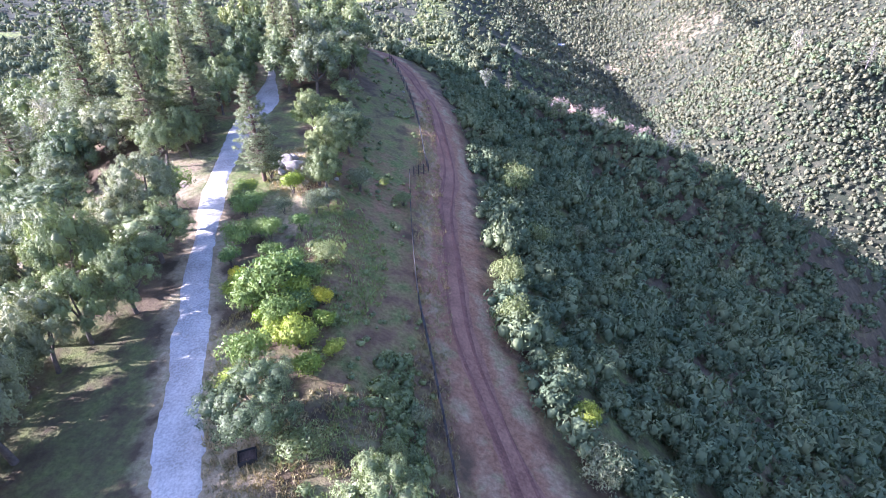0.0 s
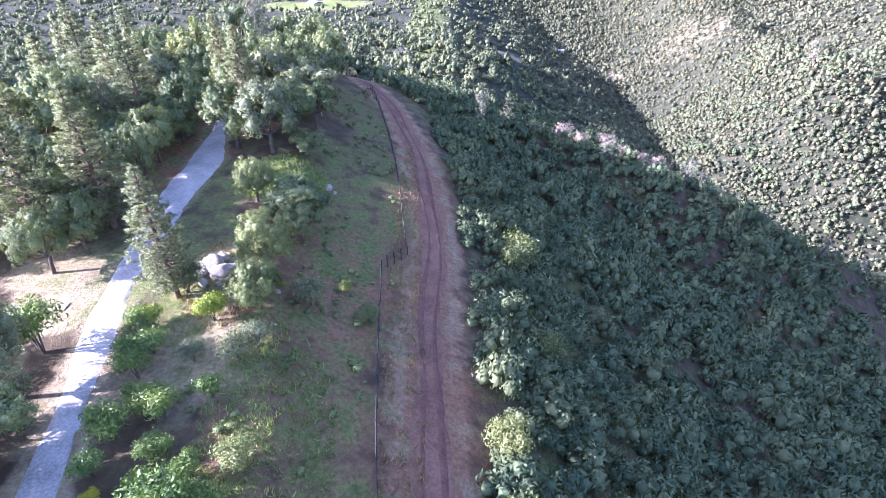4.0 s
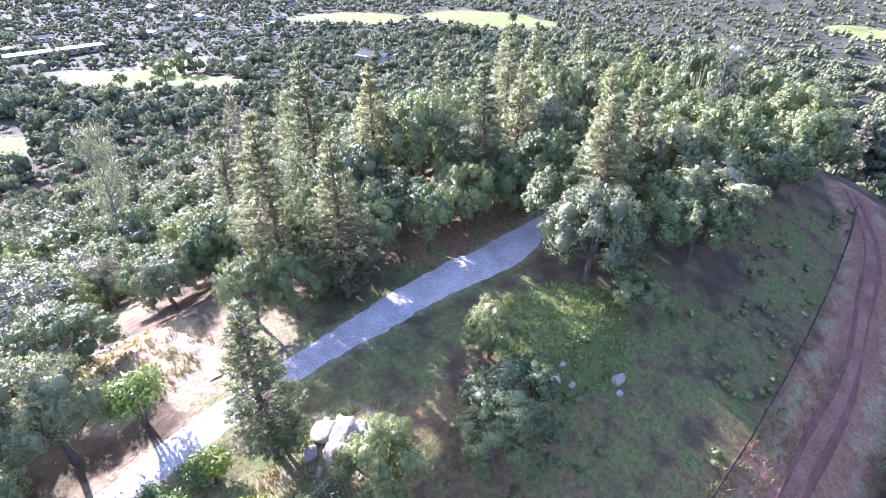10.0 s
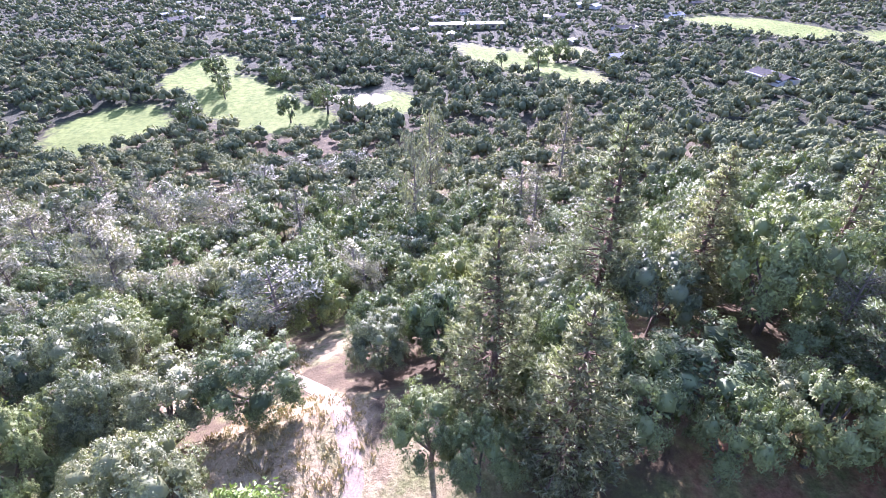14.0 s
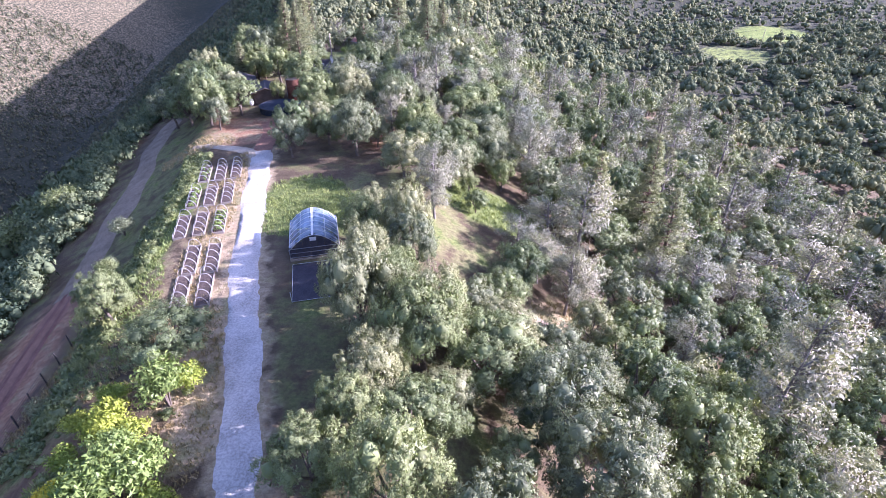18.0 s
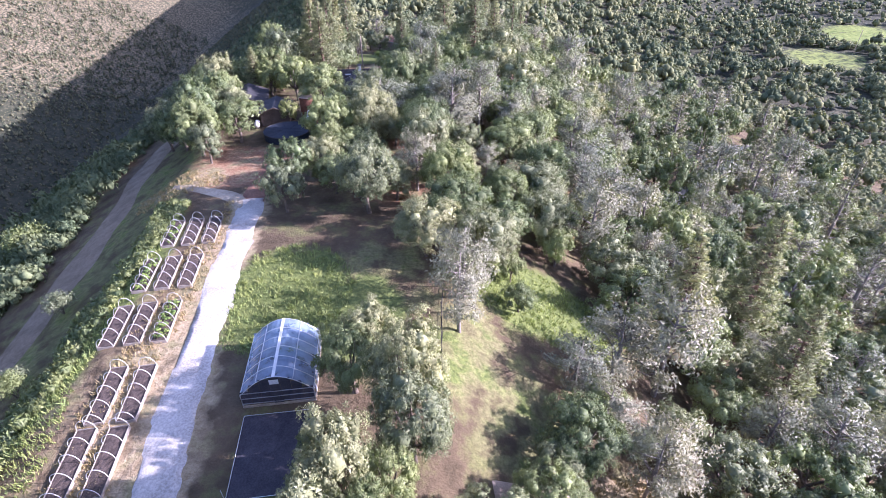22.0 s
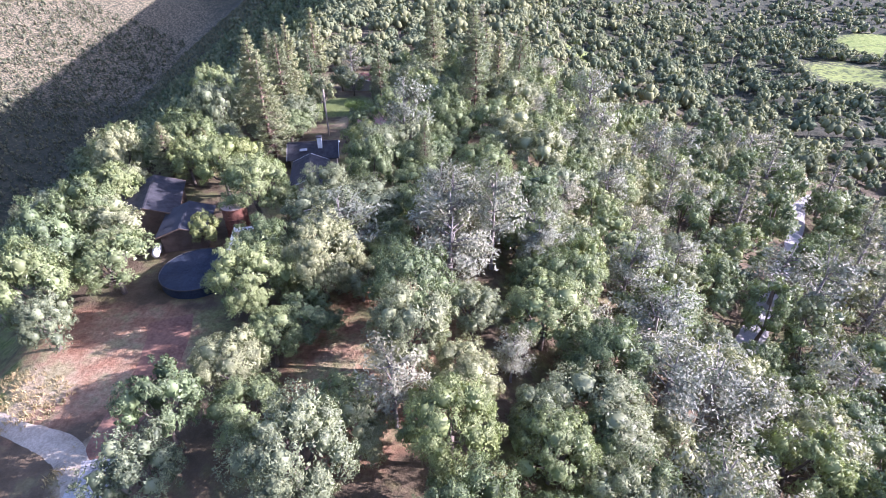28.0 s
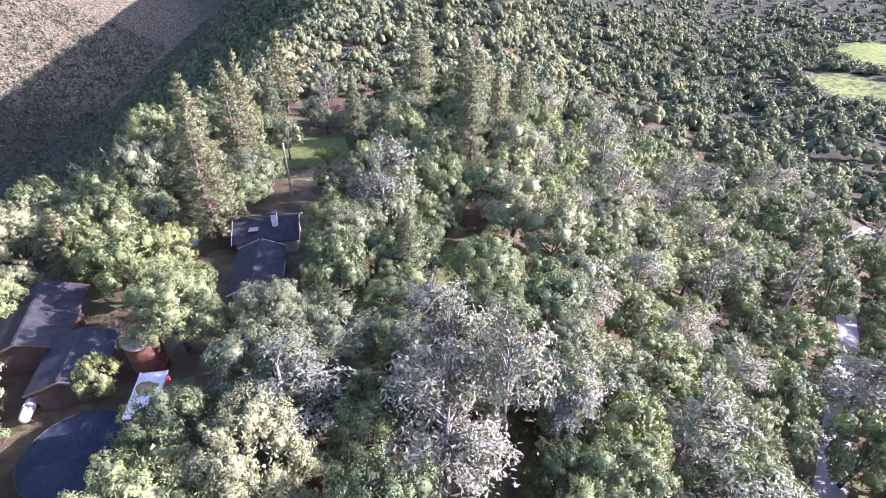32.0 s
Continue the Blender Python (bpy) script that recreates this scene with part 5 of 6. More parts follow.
def grass(name, label, spots, count, mat, seed):
    rng = np.random.default_rng(seed)
    xs, ys = [], []
    for px, py, ax, ay, turn in spots:
        m = int(count * ax * ay / sum(s[2] * s[3] for s in spots))
        a, q = rng.uniform(0, 6.28, m), np.sqrt(rng.uniform(0, 1.1, m))
        u, v = np.cos(a) * q * ax, np.sin(a) * q * ay
        t = radians(turn)
        xs.append(px + u * math.cos(t) - v * math.sin(t))
        ys.append(py + u * math.sin(t) + v * math.cos(t))
    x, y = np.concatenate(xs), np.concatenate(ys)
    keep = np.array([np.hypot(ROAD[:, 0] - a, ROAD[:, 1] - b).min() for a, b in zip(x, y)]) > 1.9
    x, y = x[keep], y[keep]
    keep = ~((np.abs(x + 22.7) < 3.6) & (np.abs(y - 4.8) < 4.0))
    x, y = x[keep], y[keep]
    tagged(new(name, scatter_mesh(name, tufts, x, y, rng.uniform(0.35, 0.8, len(x)), rng.uniform(0.5, 1.0, len(x)), mat, seed + 1, 0.05)), label, "grass", kind="stuff")


grass("grass", "lush green grass round the greenhouse and gardens", [(-18, -6, 7, 9, 10), (1, -2, 3.2, 22, 10), (-46, -13, 10, 6, -10), (-21, 92, 6, 7, 0), (-4, 18, 4, 12, 15), (-12, 50, 5, 12, 8)], 4600, GRASS_LEAF, 201)
grass("dry_grass", "dry straw-coloured grass on the clearings", [(-54, 12, 5, 6, 0), (-56, 48, 6, 7, 20), (-42, 58, 6, 7, 0), (-16, 27, 3, 12, 20), (-2, 60, 2, 60, 2), (-21, 68, 4, 7, 10), (8, -30, 7, 4, 10), (-7, -2, 2, 24, 9), (-8, 26, 4, 4, 0), (-12.5, 21.5, 3, 4, 0)], 4600, DRY_LEAF, 203)

# low weeds and seedlings on the fenced slope
x, y, rng = points_in(900, -20, -1, 20, 150, 401)
edge = np.interp(y, [20, 60, 80, 105, 145], [1, -4.6, -4, -5.5, -13.5])
keep = (x < edge) & (wobble(x, y, 16, 6) > -0.05) & (np.array([np.hypot(ROAD[:, 0] - a, ROAD[:, 1] - b).min() for a, b in zip(x, y)]) > 3)
x, y = x[keep], y[keep]
weeds = [clump_template(q, ICO1, 60, 0.2, 0.3, 0.6) for q in (31, 32, 33)]
tagged(new("weeds", scatter_mesh("weeds", weeds, x, y, rng.uniform(0.18, 0.62, len(x)), rng.uniform(0.6, 1.2, len(x)), OAK_LIGHT, 402)), "low weeds and seedling brush on the fenced slope", "weeds", kind="stuff")
x, y, rng = points_in(2600, -6, 9, -24, 36, 403)
mid = np.interp(y, [-22, 0, 36], [4.5, 1.5, -5.5])
keep = np.abs(x - mid) < 2.0 + 0.5 * wobble(x, y, 6, 1)
x, y = x[keep], y[keep]
tagged(new("hedge_growth", scatter_mesh("hedge_growth", weeds, x, y, rng.uniform(0.3, 0.9, len(x)), rng.uniform(0.8, 1.4, len(x)), OAK_LIGHT, 404)), "leafy green growth along the bank below the beds", "weeds", kind="stuff")

# ---- garden: greenhouse, raised beds, fence ----
def tube_mesh(name, pts, radius, mat, sides=6, cap=True):
    return tri_mesh(name, *tube_arrays(pts, [radius] * len(pts), sides), mat, True)


def arc_points(half, rise, base, y, n=11):
    return [(-half * math.cos(math.pi * k / (n - 1)), y, base + rise * math.sin(math.pi * k / (n - 1))) for k in range(n)]


def greenhouse():
    w, length, eave, ridge = 2.95, 6.9, 1.5, 3.35
    x, y = -22.15, 4.6
    g = thing("greenhouse", pose(x, y, gz(x, y) - 0.02, 0, 0, 14), "arched greenhouse of clear panels on a pale frame", "greenhouse")
    # profile: short side walls and two bowed roof halves that meet in a ridge
    def prof(k, n=6):
        t = k / n
        return (w * (1 - t), eave + (ridge - eave) * math.sin(t * math.pi / 2) ** 0.95)

    for side in (-1, 1):
        for j in range(6):
            y0, y1 = -length / 2 + length * j / 6 + 0.02, -length / 2 + length * (j + 1) / 6 - 0.02
            for lo, hi in ((0, 2), (2, 4), (4, 6)):
                bm = bmesh.new()
                rows = []
                for k in range(lo, hi + 1):
                    px, pz = prof(k)
                    rows.append([bm.verts.new((side * px, yy, pz)) for yy in (y0, y1)])
                for a, b in zip(rows[:-1], rows[1:]):
                    bm.faces.new((a[0], a[1], b[1], b[0]))
                bmesh.ops.solidify(bm, geom=list(bm.faces), thickness=0.015)
                part("roof_panel", bm, GLAZING, g)
            part("side_panel", box_bm(0.02, y1 - y0, eave - 0.35, (side * w, (y0 + y1) / 2, 0.3 + (eave - 0.35) / 2), 0), GLAZING, g)
        part("base_board", box_bm(0.06, length, 0.30, (side * (w + 0.03), 0, 0.15)), WOOD, g)
        part("eave_rail", tube_mesh("eave_rail", [(side * w, -length / 2, eave), (side * w, length / 2, eave)], 0.045, STEEL), STEEL, g)
        part("purlin", tube_mesh("purlin", [(side * prof(3)[0], -length / 2, prof(3)[1] + 0.03), (side * prof(3)[0], length / 2, prof(3)[1] + 0.03)], 0.035, STEEL), STEEL, g)
    part("ridge_cap", box_bm(0.26, length + 0.1, 0.05, (0, 0, ridge + 0.02)), WHITE_PAINT, g, "white ridge cap")
    for j in range(7):
        yy = -length / 2 + length * j / 6
        pts = [(-prof(k)[0], yy, prof(k)[1]) for k in range(7)] + [(prof(k)[0], yy, prof(k)[1]) for k in range(5, -1, -1)]
        pts = [(-w, yy, 0)] + pts + [(w, yy, 0)]
        part("arch", tube_mesh("arch", pts, 0.04, STEEL), STEEL, g)
    for end in (-1, 1):
        yy = end * length / 2
        for j in range(7):
            px = -w + 2 * w * (j + 0.5) / 7
            top = eave + (ridge - eave) * math.sin((1 - abs(px) / w) * math.pi / 2) ** 0.95
            if end > 0 and j == 3:
                part("vent_flap", box_bm(0.75, 0.03, 0.5, (px, yy + 0.16, top - 0.45), 0.01), WHITE_PAINT, g, "pale gable vent propped open")
                part("door", box_bm(0.8, 0.04, 1.95, (px, yy + 0.03, 1.0), 0.01), CLOTH_AND_SHADE, g, "door as dark as the shade-coloured gable")
            # the +y end gets the dark material: its shade is put into the colour
            part("gable_panel", box_bm(2 * w / 7 - 0.03, 0.02, top - 0.55, (px, yy, 0.5 + (top - 0.6) / 2), 0), CLOTH_AND_SHADE if end > 0 else GLAZING, g)
        for zz in (0.5, 1.1, 1.7):
            part("cross_rail", box_bm(2 * w - 0.1, 0.05, 0.06, (0, yy + end * 0.04, zz), 0), STEEL, g)
        part("sill_board", box_bm(2 * w, 0.08, 0.3, (0, yy + end * 0.02, 0.15)), WOOD, g)
    return g


greenhouse()


def bed_proto(x, y, rz):
    w, length, h = 1.45, 6.1, 0.42
    b = thing("raised_bed", pose(x, y, gz(x, y) - 0.06, 0, 0, rz), "raised garden bed of pale boards under white hoops", "raised bed", "raised beds beside the road")
    for s in (-1, 1):
        part("side_board", box_bm(0.05, length, h, (s * w / 2, 0, h / 2)), BED_WOOD, b)
        part("end_board", box_bm(w - 0.06, 0.05, h, (0, s * (length / 2 - 0.03), h / 2)), BED_WOOD, b)
    bm = bmesh.new()
    bmesh.ops.create_grid(bm, x_segments=5, y_segments=18, size=0.5)
    rng = random.Random(4)
    for v in bm.verts:
        v.co = Vector((v.co.x * (w - 0.08), v.co.y * (length - 0.12), h - 0.08 + rng.uniform(-0.04, 0.04)))
    part("soil", bm, SOIL, b)
    for k in range(5):
        yy = -length / 2 + 0.06 + (length - 0.12) * k / 4
        part("hoop", tube_mesh("hoop", arc_points(w / 2 - 0.02, 1.0, h, yy), 0.026, HOOP, 5), HOOP, b)
    return b


RZ = 16.0
ROWS_OF_BEDS = [(-11.0, 15.0, 2, 0.0), (-9.4, 8.6, 2, 0.0), (-5.6, 0.0, 3, 0.0), (-3.7, -8.2, 3, 0.0), (-1.9, -16.8, 3, 0.0)]
first_bed = None
for bx, by, n, _ in ROWS_OF_BEDS:
    for k in range(n):
        off = (k - (n - 1) / 2) * 2.45
        x, y = bx + off * math.cos(radians(RZ)), by + off * math.sin(radians(RZ)) * 0.85
        if first_bed is None:
            first_bed = bed_proto(x, y, RZ)
        else:
            copy_thing(first_bed, pose(x, y, gz(x, y) - 0.06, 0, 0, RZ))


def seedlings():
    """Leafy crops in the beds that are planted."""
    rng = np.random.default_rng(5)
    xs, ys = [], []
    for bx, by, n in ((-7.9, -0.7, 60), (-1.5, -7.6, 50), (0.4, -16.2, 30)):
        u, v = rng.uniform(-0.6, 0.6, n), rng.uniform(-2.8, 2.8, n)
        c, s = math.cos(radians(RZ)), math.sin(radians(RZ))
        xs.append(bx + u * c - v * s)
        ys.append(by + u * s + v * c)
    x, y = np.concatenate(xs), np.concatenate(ys)
    leafy = [clump_template(q, ICO1, 12, 0.3) for q in (71, 72)]
    tagged(new("vegetables", scatter_mesh("vegetables", leafy, x, y, rng.uniform(0.14, 0.3, len(x)), np.full(len(x), 1.0), FRUIT_LEAF, 301, -1.6)), "leafy green vegetables growing in the raised beds", "vegetables", kind="stuff")


seedlings()


def wire_fence(points, step, tall, label, seed, wires=7):
    line = drape(points, step)
    rng = random.Random(seed)
    x0, y0 = line[0]
    f = thing("wire_fence", pose(x0, y0, gz(x0, y0)), label, "fence")
    base = Vector((x0, y0, gz(x0, y0)))
    tops = []
    bm = box_bm(0.12, 0.10, tall + 0.3, (0, 0, (tall - 0.3) / 2), 0.01)
    me = bpy.data.meshes.new("post")
    bm.to_mesh(me)
    bm.free()
    me.materials.append(POST)
    for x, y in line:
        p = new("post", me)
        p.parent = f
        p.matrix_basis = Matrix.Translation(Vector((x, y, gz(x, y))) - base) @ pose(0, 0, 0, rng.uniform(-2, 2), rng.uniform(-2, 2), rng.uniform(0, 90))
        tops.append(Vector((x, y, gz(x, y))) - base)
    for k in range(wires):
        h = tall * (0.12 + 0.84 * k / (wires - 1))
        part("wire", tube_mesh("wire", [tuple(q + Vector((0, 0, h))) for q in tops], 0.022, POST, 3), POST, f)
    return f


wire_fence([(1.6, 17), (0.9, 23.3), (-1.3, 37), (-3.1, 46), (-4.4, 60), (-5.0, 68), (-5.6, 77)], 2.6, 1.7, "long wire fence of steel posts beside the track", 1)
wire_fence([(-5.6, 77), (-4.6, 79.4), (-2.7, 82.6)], 1.6, 1.9, "short fence run of tall steel posts at the bend", 2)
wire_fence([(-2.7, 82.6), (-4, 92), (-5.1, 102.5), (-8.6, 123), (-13, 143), (-15, 149)], 2.6, 1.7, "wire fence of steel posts running up to the woods", 3)
wire_fence([(-34.6, -9.5), (-35.3, -2), (-36.2, 4), (-36.6, 9)], 2.2, 1.5, "old post fence across the straw clearing", 4, 3)


def dark_plot():
    x, y = -24.2, 12.4
    p = thing("garden_plot", pose(x, y, gz(x, y), 0, 0, 14), "bare plot under dark weed cloth before the greenhouse", "garden plot")
    bm = bmesh.new()
    bmesh.ops.create_grid(bm, x_segments=12, y_segments=16, size=0.5)
    rng = random.Random(8)
    for v in bm.verts:
        lx, ly = v.co.x * 5.6, v.co.y * 7.2
        wx, wy = x + lx * math.cos(radians(14)) - ly * math.sin(radians(14)), y + lx * math.sin(radians(14)) + ly * math.cos(radians(14))
        v.co = Vector((lx, ly, gz(wx, wy) - gz(x, y) + 0.06 + rng.uniform(0, 0.03)))
    part("cloth", bm, CLOTH_AND_SHADE, p)
    for s in (-1, 1):
        part("edge_pipe", tube_mesh("edge_pipe", [(s * 2.8, -3.6, 0.16), (s * 2.8, 3.6, 0.16)], 0.03, STEEL), STEEL, p)
        part("edge_pipe", tube_mesh("edge_pipe", [(-2.8, s * 3.6, 0.16), (2.8, s * 3.6, 0.16)], 0.03, STEEL), STEEL, p)
        part("stake", tube_mesh("stake", [(s * 2.8, 3.6, 0), (s * 2.8, 3.6, 1.5)], 0.03, STEEL), STEEL, p)


dark_plot()


def boulder(x, y, r, seed):
    """A weathered block: a lump cut by tilted bedding planes, with sharp breaks and a settled foot."""
    rng = np.random.default_rng(seed)
    v, f = ico(3)
    p = v * (1 + 0.10 * np.sin(v[:, :1] * 5 + seed) + 0.08 * np.sin(v[:, 1:2] * 7 + seed * 2))
    for _ in range(9):
        n = unit(rng.normal(0, 1, (1, 3)))[0]
        over = np.maximum(p @ n - rng.uniform(0.55, 0.85), 0)
        p = p - over[:, None] * n
    tilt = unit(np.array([[0.25, rng.uniform(-0.3, 0.3), 1.0]]))[0]
    step = np.abs(((p @ tilt) * 3.1 + 0.2) % 1.0 - 0.5) * 2
    p = p * (1 - 0.10 * (step > 0.82))[:, None] + rng.normal(0, 0.012, p.shape)
    ob = new("boulder", tri_mesh("boulder", p * r * np.array([1.15, 0.9, 0.72]) + (0, 0, 0.22 * r), f, STONE))
    ob.matrix_basis = pose(x, y, gz(x, y), 0, 0, rng.uniform(0, 360))
    tagged(ob, "pale cracked granite boulder in a sunlit rock outcrop", "boulder", "rock outcrop")


for k, (x, y, r) in enumerate([(-22.8, 69.9, 1.5), (-23.9, 69.0, 1.2), (-21.7, 69.0, 1.1), (-22.2, 71.2, 0.9), (-24.0, 70.4, 0.8), (-20.8, 69.6, 0.7), (-23.0, 67.3, 0.7), (-24.9, 69.6, 0.5), (-21.2, 67.2, 0.4), (-20.2, 68.4, 0.35), (-14.8, 93.7, 0.7), (-13.9, 92.8, 0.4), (-17.5, 88, 0.6), (-16.6, 89.2, 0.45), (-18.2, 89.6, 0.4), (-9.4, 120.4, 0.35), (-15.2, 66.8, 0.4)]):
    boulder(x, y, r, 40 + k)


def crate(x, y, rz):
    c = thing("planter_box", pose(x, y, gz(x, y), 0, 0, rz), "black open planter box on dry grass by the road", "planter")
    for s in (-1, 1):
        part("side", box_bm(0.06, 1.1, 0.5, (s * 0.62, 0, 0.25)), BLACK_BOX, c)
        part("end", box_bm(1.18, 0.06, 0.5, (0, s * 0.52, 0.25)), BLACK_BOX, c)
    part("soil", box_bm(1.16, 0.96, 0.34, (0, 0, 0.17)), SOIL, c)


crate(-14.2, 23.1, 20)


def trough(x, y, rz):
    c = thing("wooden_trough", pose(x, y, gz(x, y), 0, 0, rz), "long dark wooden trough under the oaks", "trough")
    for s in (-1, 1):
        part("side_plank", box_bm(3.0, 0.08, 0.6, (0, s * 0.5, 0.45)), WOOD, c)
        part("end_plank", box_bm(0.08, 0.92, 0.6, (s * 1.45, 0, 0.45)), WOOD, c)
        part("leg", box_bm(0.12, 1.0, 0.2, (s * 1.1, 0, 0.1)), WALL_DARK, c)
    part("floor_plank", box_bm(2.8, 0.9, 0.06, (0, 0, 0.22)), WALL_DARK, c)


trough(-27.6, 112.9, 25)

# ---- buildings at the south end ----
def gable(name, x, y, rz, w, length, wall_h, rise, wall, roof, label, category="house", over=0.45, windows=True, door="front", z=None, trim=WHITE_PAINT):
    """A gabled building: four walls, two roof slabs with planks of trim, door and windows."""
    zz = (gz(x, y) if z is None else z) - 0.15
    h = thing(name, pose(x, y, zz, 0, 0, rz), label, category)
    for s in (-1, 1):
        part("side_wall", box_bm(0.16, length - 0.02, wall_h, (s * (w / 2 - 0.08), 0, wall_h / 2), 0), wall, h)
        bm = bmesh.new()
        pts = [(-w / 2 + 0.17, 0), (w / 2 - 0.17, 0), (w / 2 - 0.17, wall_h), (0, wall_h + rise * 0.96), (-w / 2 + 0.17, wall_h)]
        a = [bm.verts.new((px, s * length / 2, pz)) for px, pz in pts]
        b = [bm.verts.new((px, s * (length / 2 - 0.16), pz)) for px, pz in pts]
        bm.faces.new(a)
        bm.faces.new(b[::-1])
        for k in range(5):
            bm.faces.new((a[k], b[k], b[(k + 1) % 5], a[(k + 1) % 5]))
        bmesh.ops.recalc_face_normals(bm, faces=list(bm.faces))
        part("gable_wall", bm, wall, h)
        run = math.hypot(w / 2 + over, rise * (w / 2 + over) / (w / 2))
        ang = math.degrees(math.atan2(rise, w / 2))
        bm = box_bm(run, length + 2 * over, 0.14, (0, 0, 0), 0.02)
        cx, cz = s * (w / 2 + over) / 2, wall_h + rise - rise * (w / 2 + over) / w + 0.10
        bmesh.ops.transform(bm, matrix=Matrix.Translation((cx, 0, cz)) @ pose(0, 0, 0, 0, s * ang, 0), verts=list(bm.verts))
        r = part("roof_slope", bm, roof, h)
        for e in (-1, 1):
            bm = box_bm(run, 0.06, 0.2, (0, 0, 0), 0.01)
            bmesh.ops.transform(bm, matrix=Matrix.Translation((cx, e * (length / 2 + over + 0.03), cz - 0.03)) @ pose(0, 0, 0, 0, s * ang, 0), verts=list(bm.verts))
            part("barge_board", bm, trim, r)
        if windows:
            for yy in (-length / 4, length / 4):
                wd = part("window", box_bm(0.05, 1.2, 1.0, (s * (w / 2 + 0.02), yy, 1.5), 0.01), WHITE_PAINT, h)
                part("pane", box_bm(0.03, 1.0, 0.8, (s * (w / 2 + 0.045), yy, 1.5), 0), TARP, wd)
    part("ridge_cap", box_bm(0.3, length + 2 * over, 0.06, (0, 0, wall_h + rise + 0.19)), roof, h)
    if door == "front":
        d = part("garage_door", box_bm(w * 0.52, 0.05, 2.0, (0, length / 2 + 0.03, 1.05), 0.01), WHITE_PAINT, h, "pale garage door")
        for k in range(3):
            part("door_rail", box_bm(w * 0.52, 0.03, 0.04, (0, length / 2 + 0.065, 0.6 + 0.5 * k), 0), WALL_TAN, d)
    return h


gable("house", -8.1, -73.3, 14, 4.8, 8.0, 2.4, 1.05, WALL_TAN, DARK_ROOF, "tan gabled outbuilding with a dark shingle roof")
rear = gable("house", -5.6, -83.2, 104, 6.0, 7.4, 2.6, 1.4, WALL_TAN, DARK_ROOF, "main house with a dark roof and pale chimney", door="")
part("chimney", box_bm(0.8, 0.7, 1.9, (1.0, 1.2, 4.4)), WHITE_PAINT, rear, "white painted chimney")
part("chimney_cap", box_bm(0.95, 0.85, 0.12, (1.0, 1.2, 5.4)), DARK_ROOF, rear)
part("skylight", box_bm(0.9, 1.2, 0.1, (1.7, -1.5, 3.55)), PALE_PATCH, rear)
gable("barn", 3.2, -57.8, 17, 5.2, 6.0, 2.7, 0.9, WALL_DARK, METAL_ROOF, "low barn with a grey metal roof", "barn", windows=False, door="", trim=WALL_DARK)
gable("barn", 10.6, -62.6, 22, 6.6, 9.0, 2.8, 1.3, WALL_DARK, DARK_ROOF, "dark barn with a shingle roof among the trees", "barn", windows=False, door="", trim=WALL_DARK)
gable("cabin", -0.8, -139.5, 5, 10.0, 5.0, 2.4, 1.0, WALL_TAN, RUST, "tan cabin with a reddish roof beyond the lawn", "cabin", door="")


def red_shed():
    x, y = -5.3, -54.7
    h = thing("storage_trailer", pose(x, y, gz(x, y), 0, 0, 14), "red storage trailer with a white roof", "trailer")
    part("body", box_bm(2.2, 4.8, 1.9, (0, 0, 1.15), 0.03), RED_PAINT, h)
    part("roof", box_bm(2.4, 5.0, 0.12, (0, 0, 2.17), 0.03), WHITE_PAINT, h, "white trailer roof")
    for s in (-1, 1):
        part("roof_rail", box_bm(0.08, 5.0, 0.12, (s * 1.16, 0, 2.28)), WHITE_PAINT, h)
        part("skirt", box_bm(0.1, 4.2, 0.3, (s * 0.9, 0, 0.15)), WALL_DARK, h)
    part("door", box_bm(0.9, 0.04, 1.6, (0, 2.42, 1.1), 0.01), WHITE_PAINT, h)
    part("debris", leafy("debris", [lump((0.3, -0.6, 2.25), 0.8, np.random.default_rng(3), ICO2, 0.25, 0.12)], DRY_LEAF), DRY_LEAF, h)


red_shed()


def disc_bm(r, h, z, seg=40, inner=0.0):
    bm = bmesh.new()
    bmesh.ops.create_cone(bm, cap_ends=True, segments=seg, radius1=r, radius2=r, depth=h)
    bmesh.ops.translate(bm, verts=list(bm.verts), vec=(0, 0, z + h / 2))
    return bm


def rim_mesh(name, r, z, tube, mat, seg=40):
    pts = [(r * math.cos(2 * math.pi * k / seg), r * math.sin(2 * math.pi * k / seg), z) for k in range(seg + 1)]
    return tube_mesh(name, pts, tube, mat, 6)


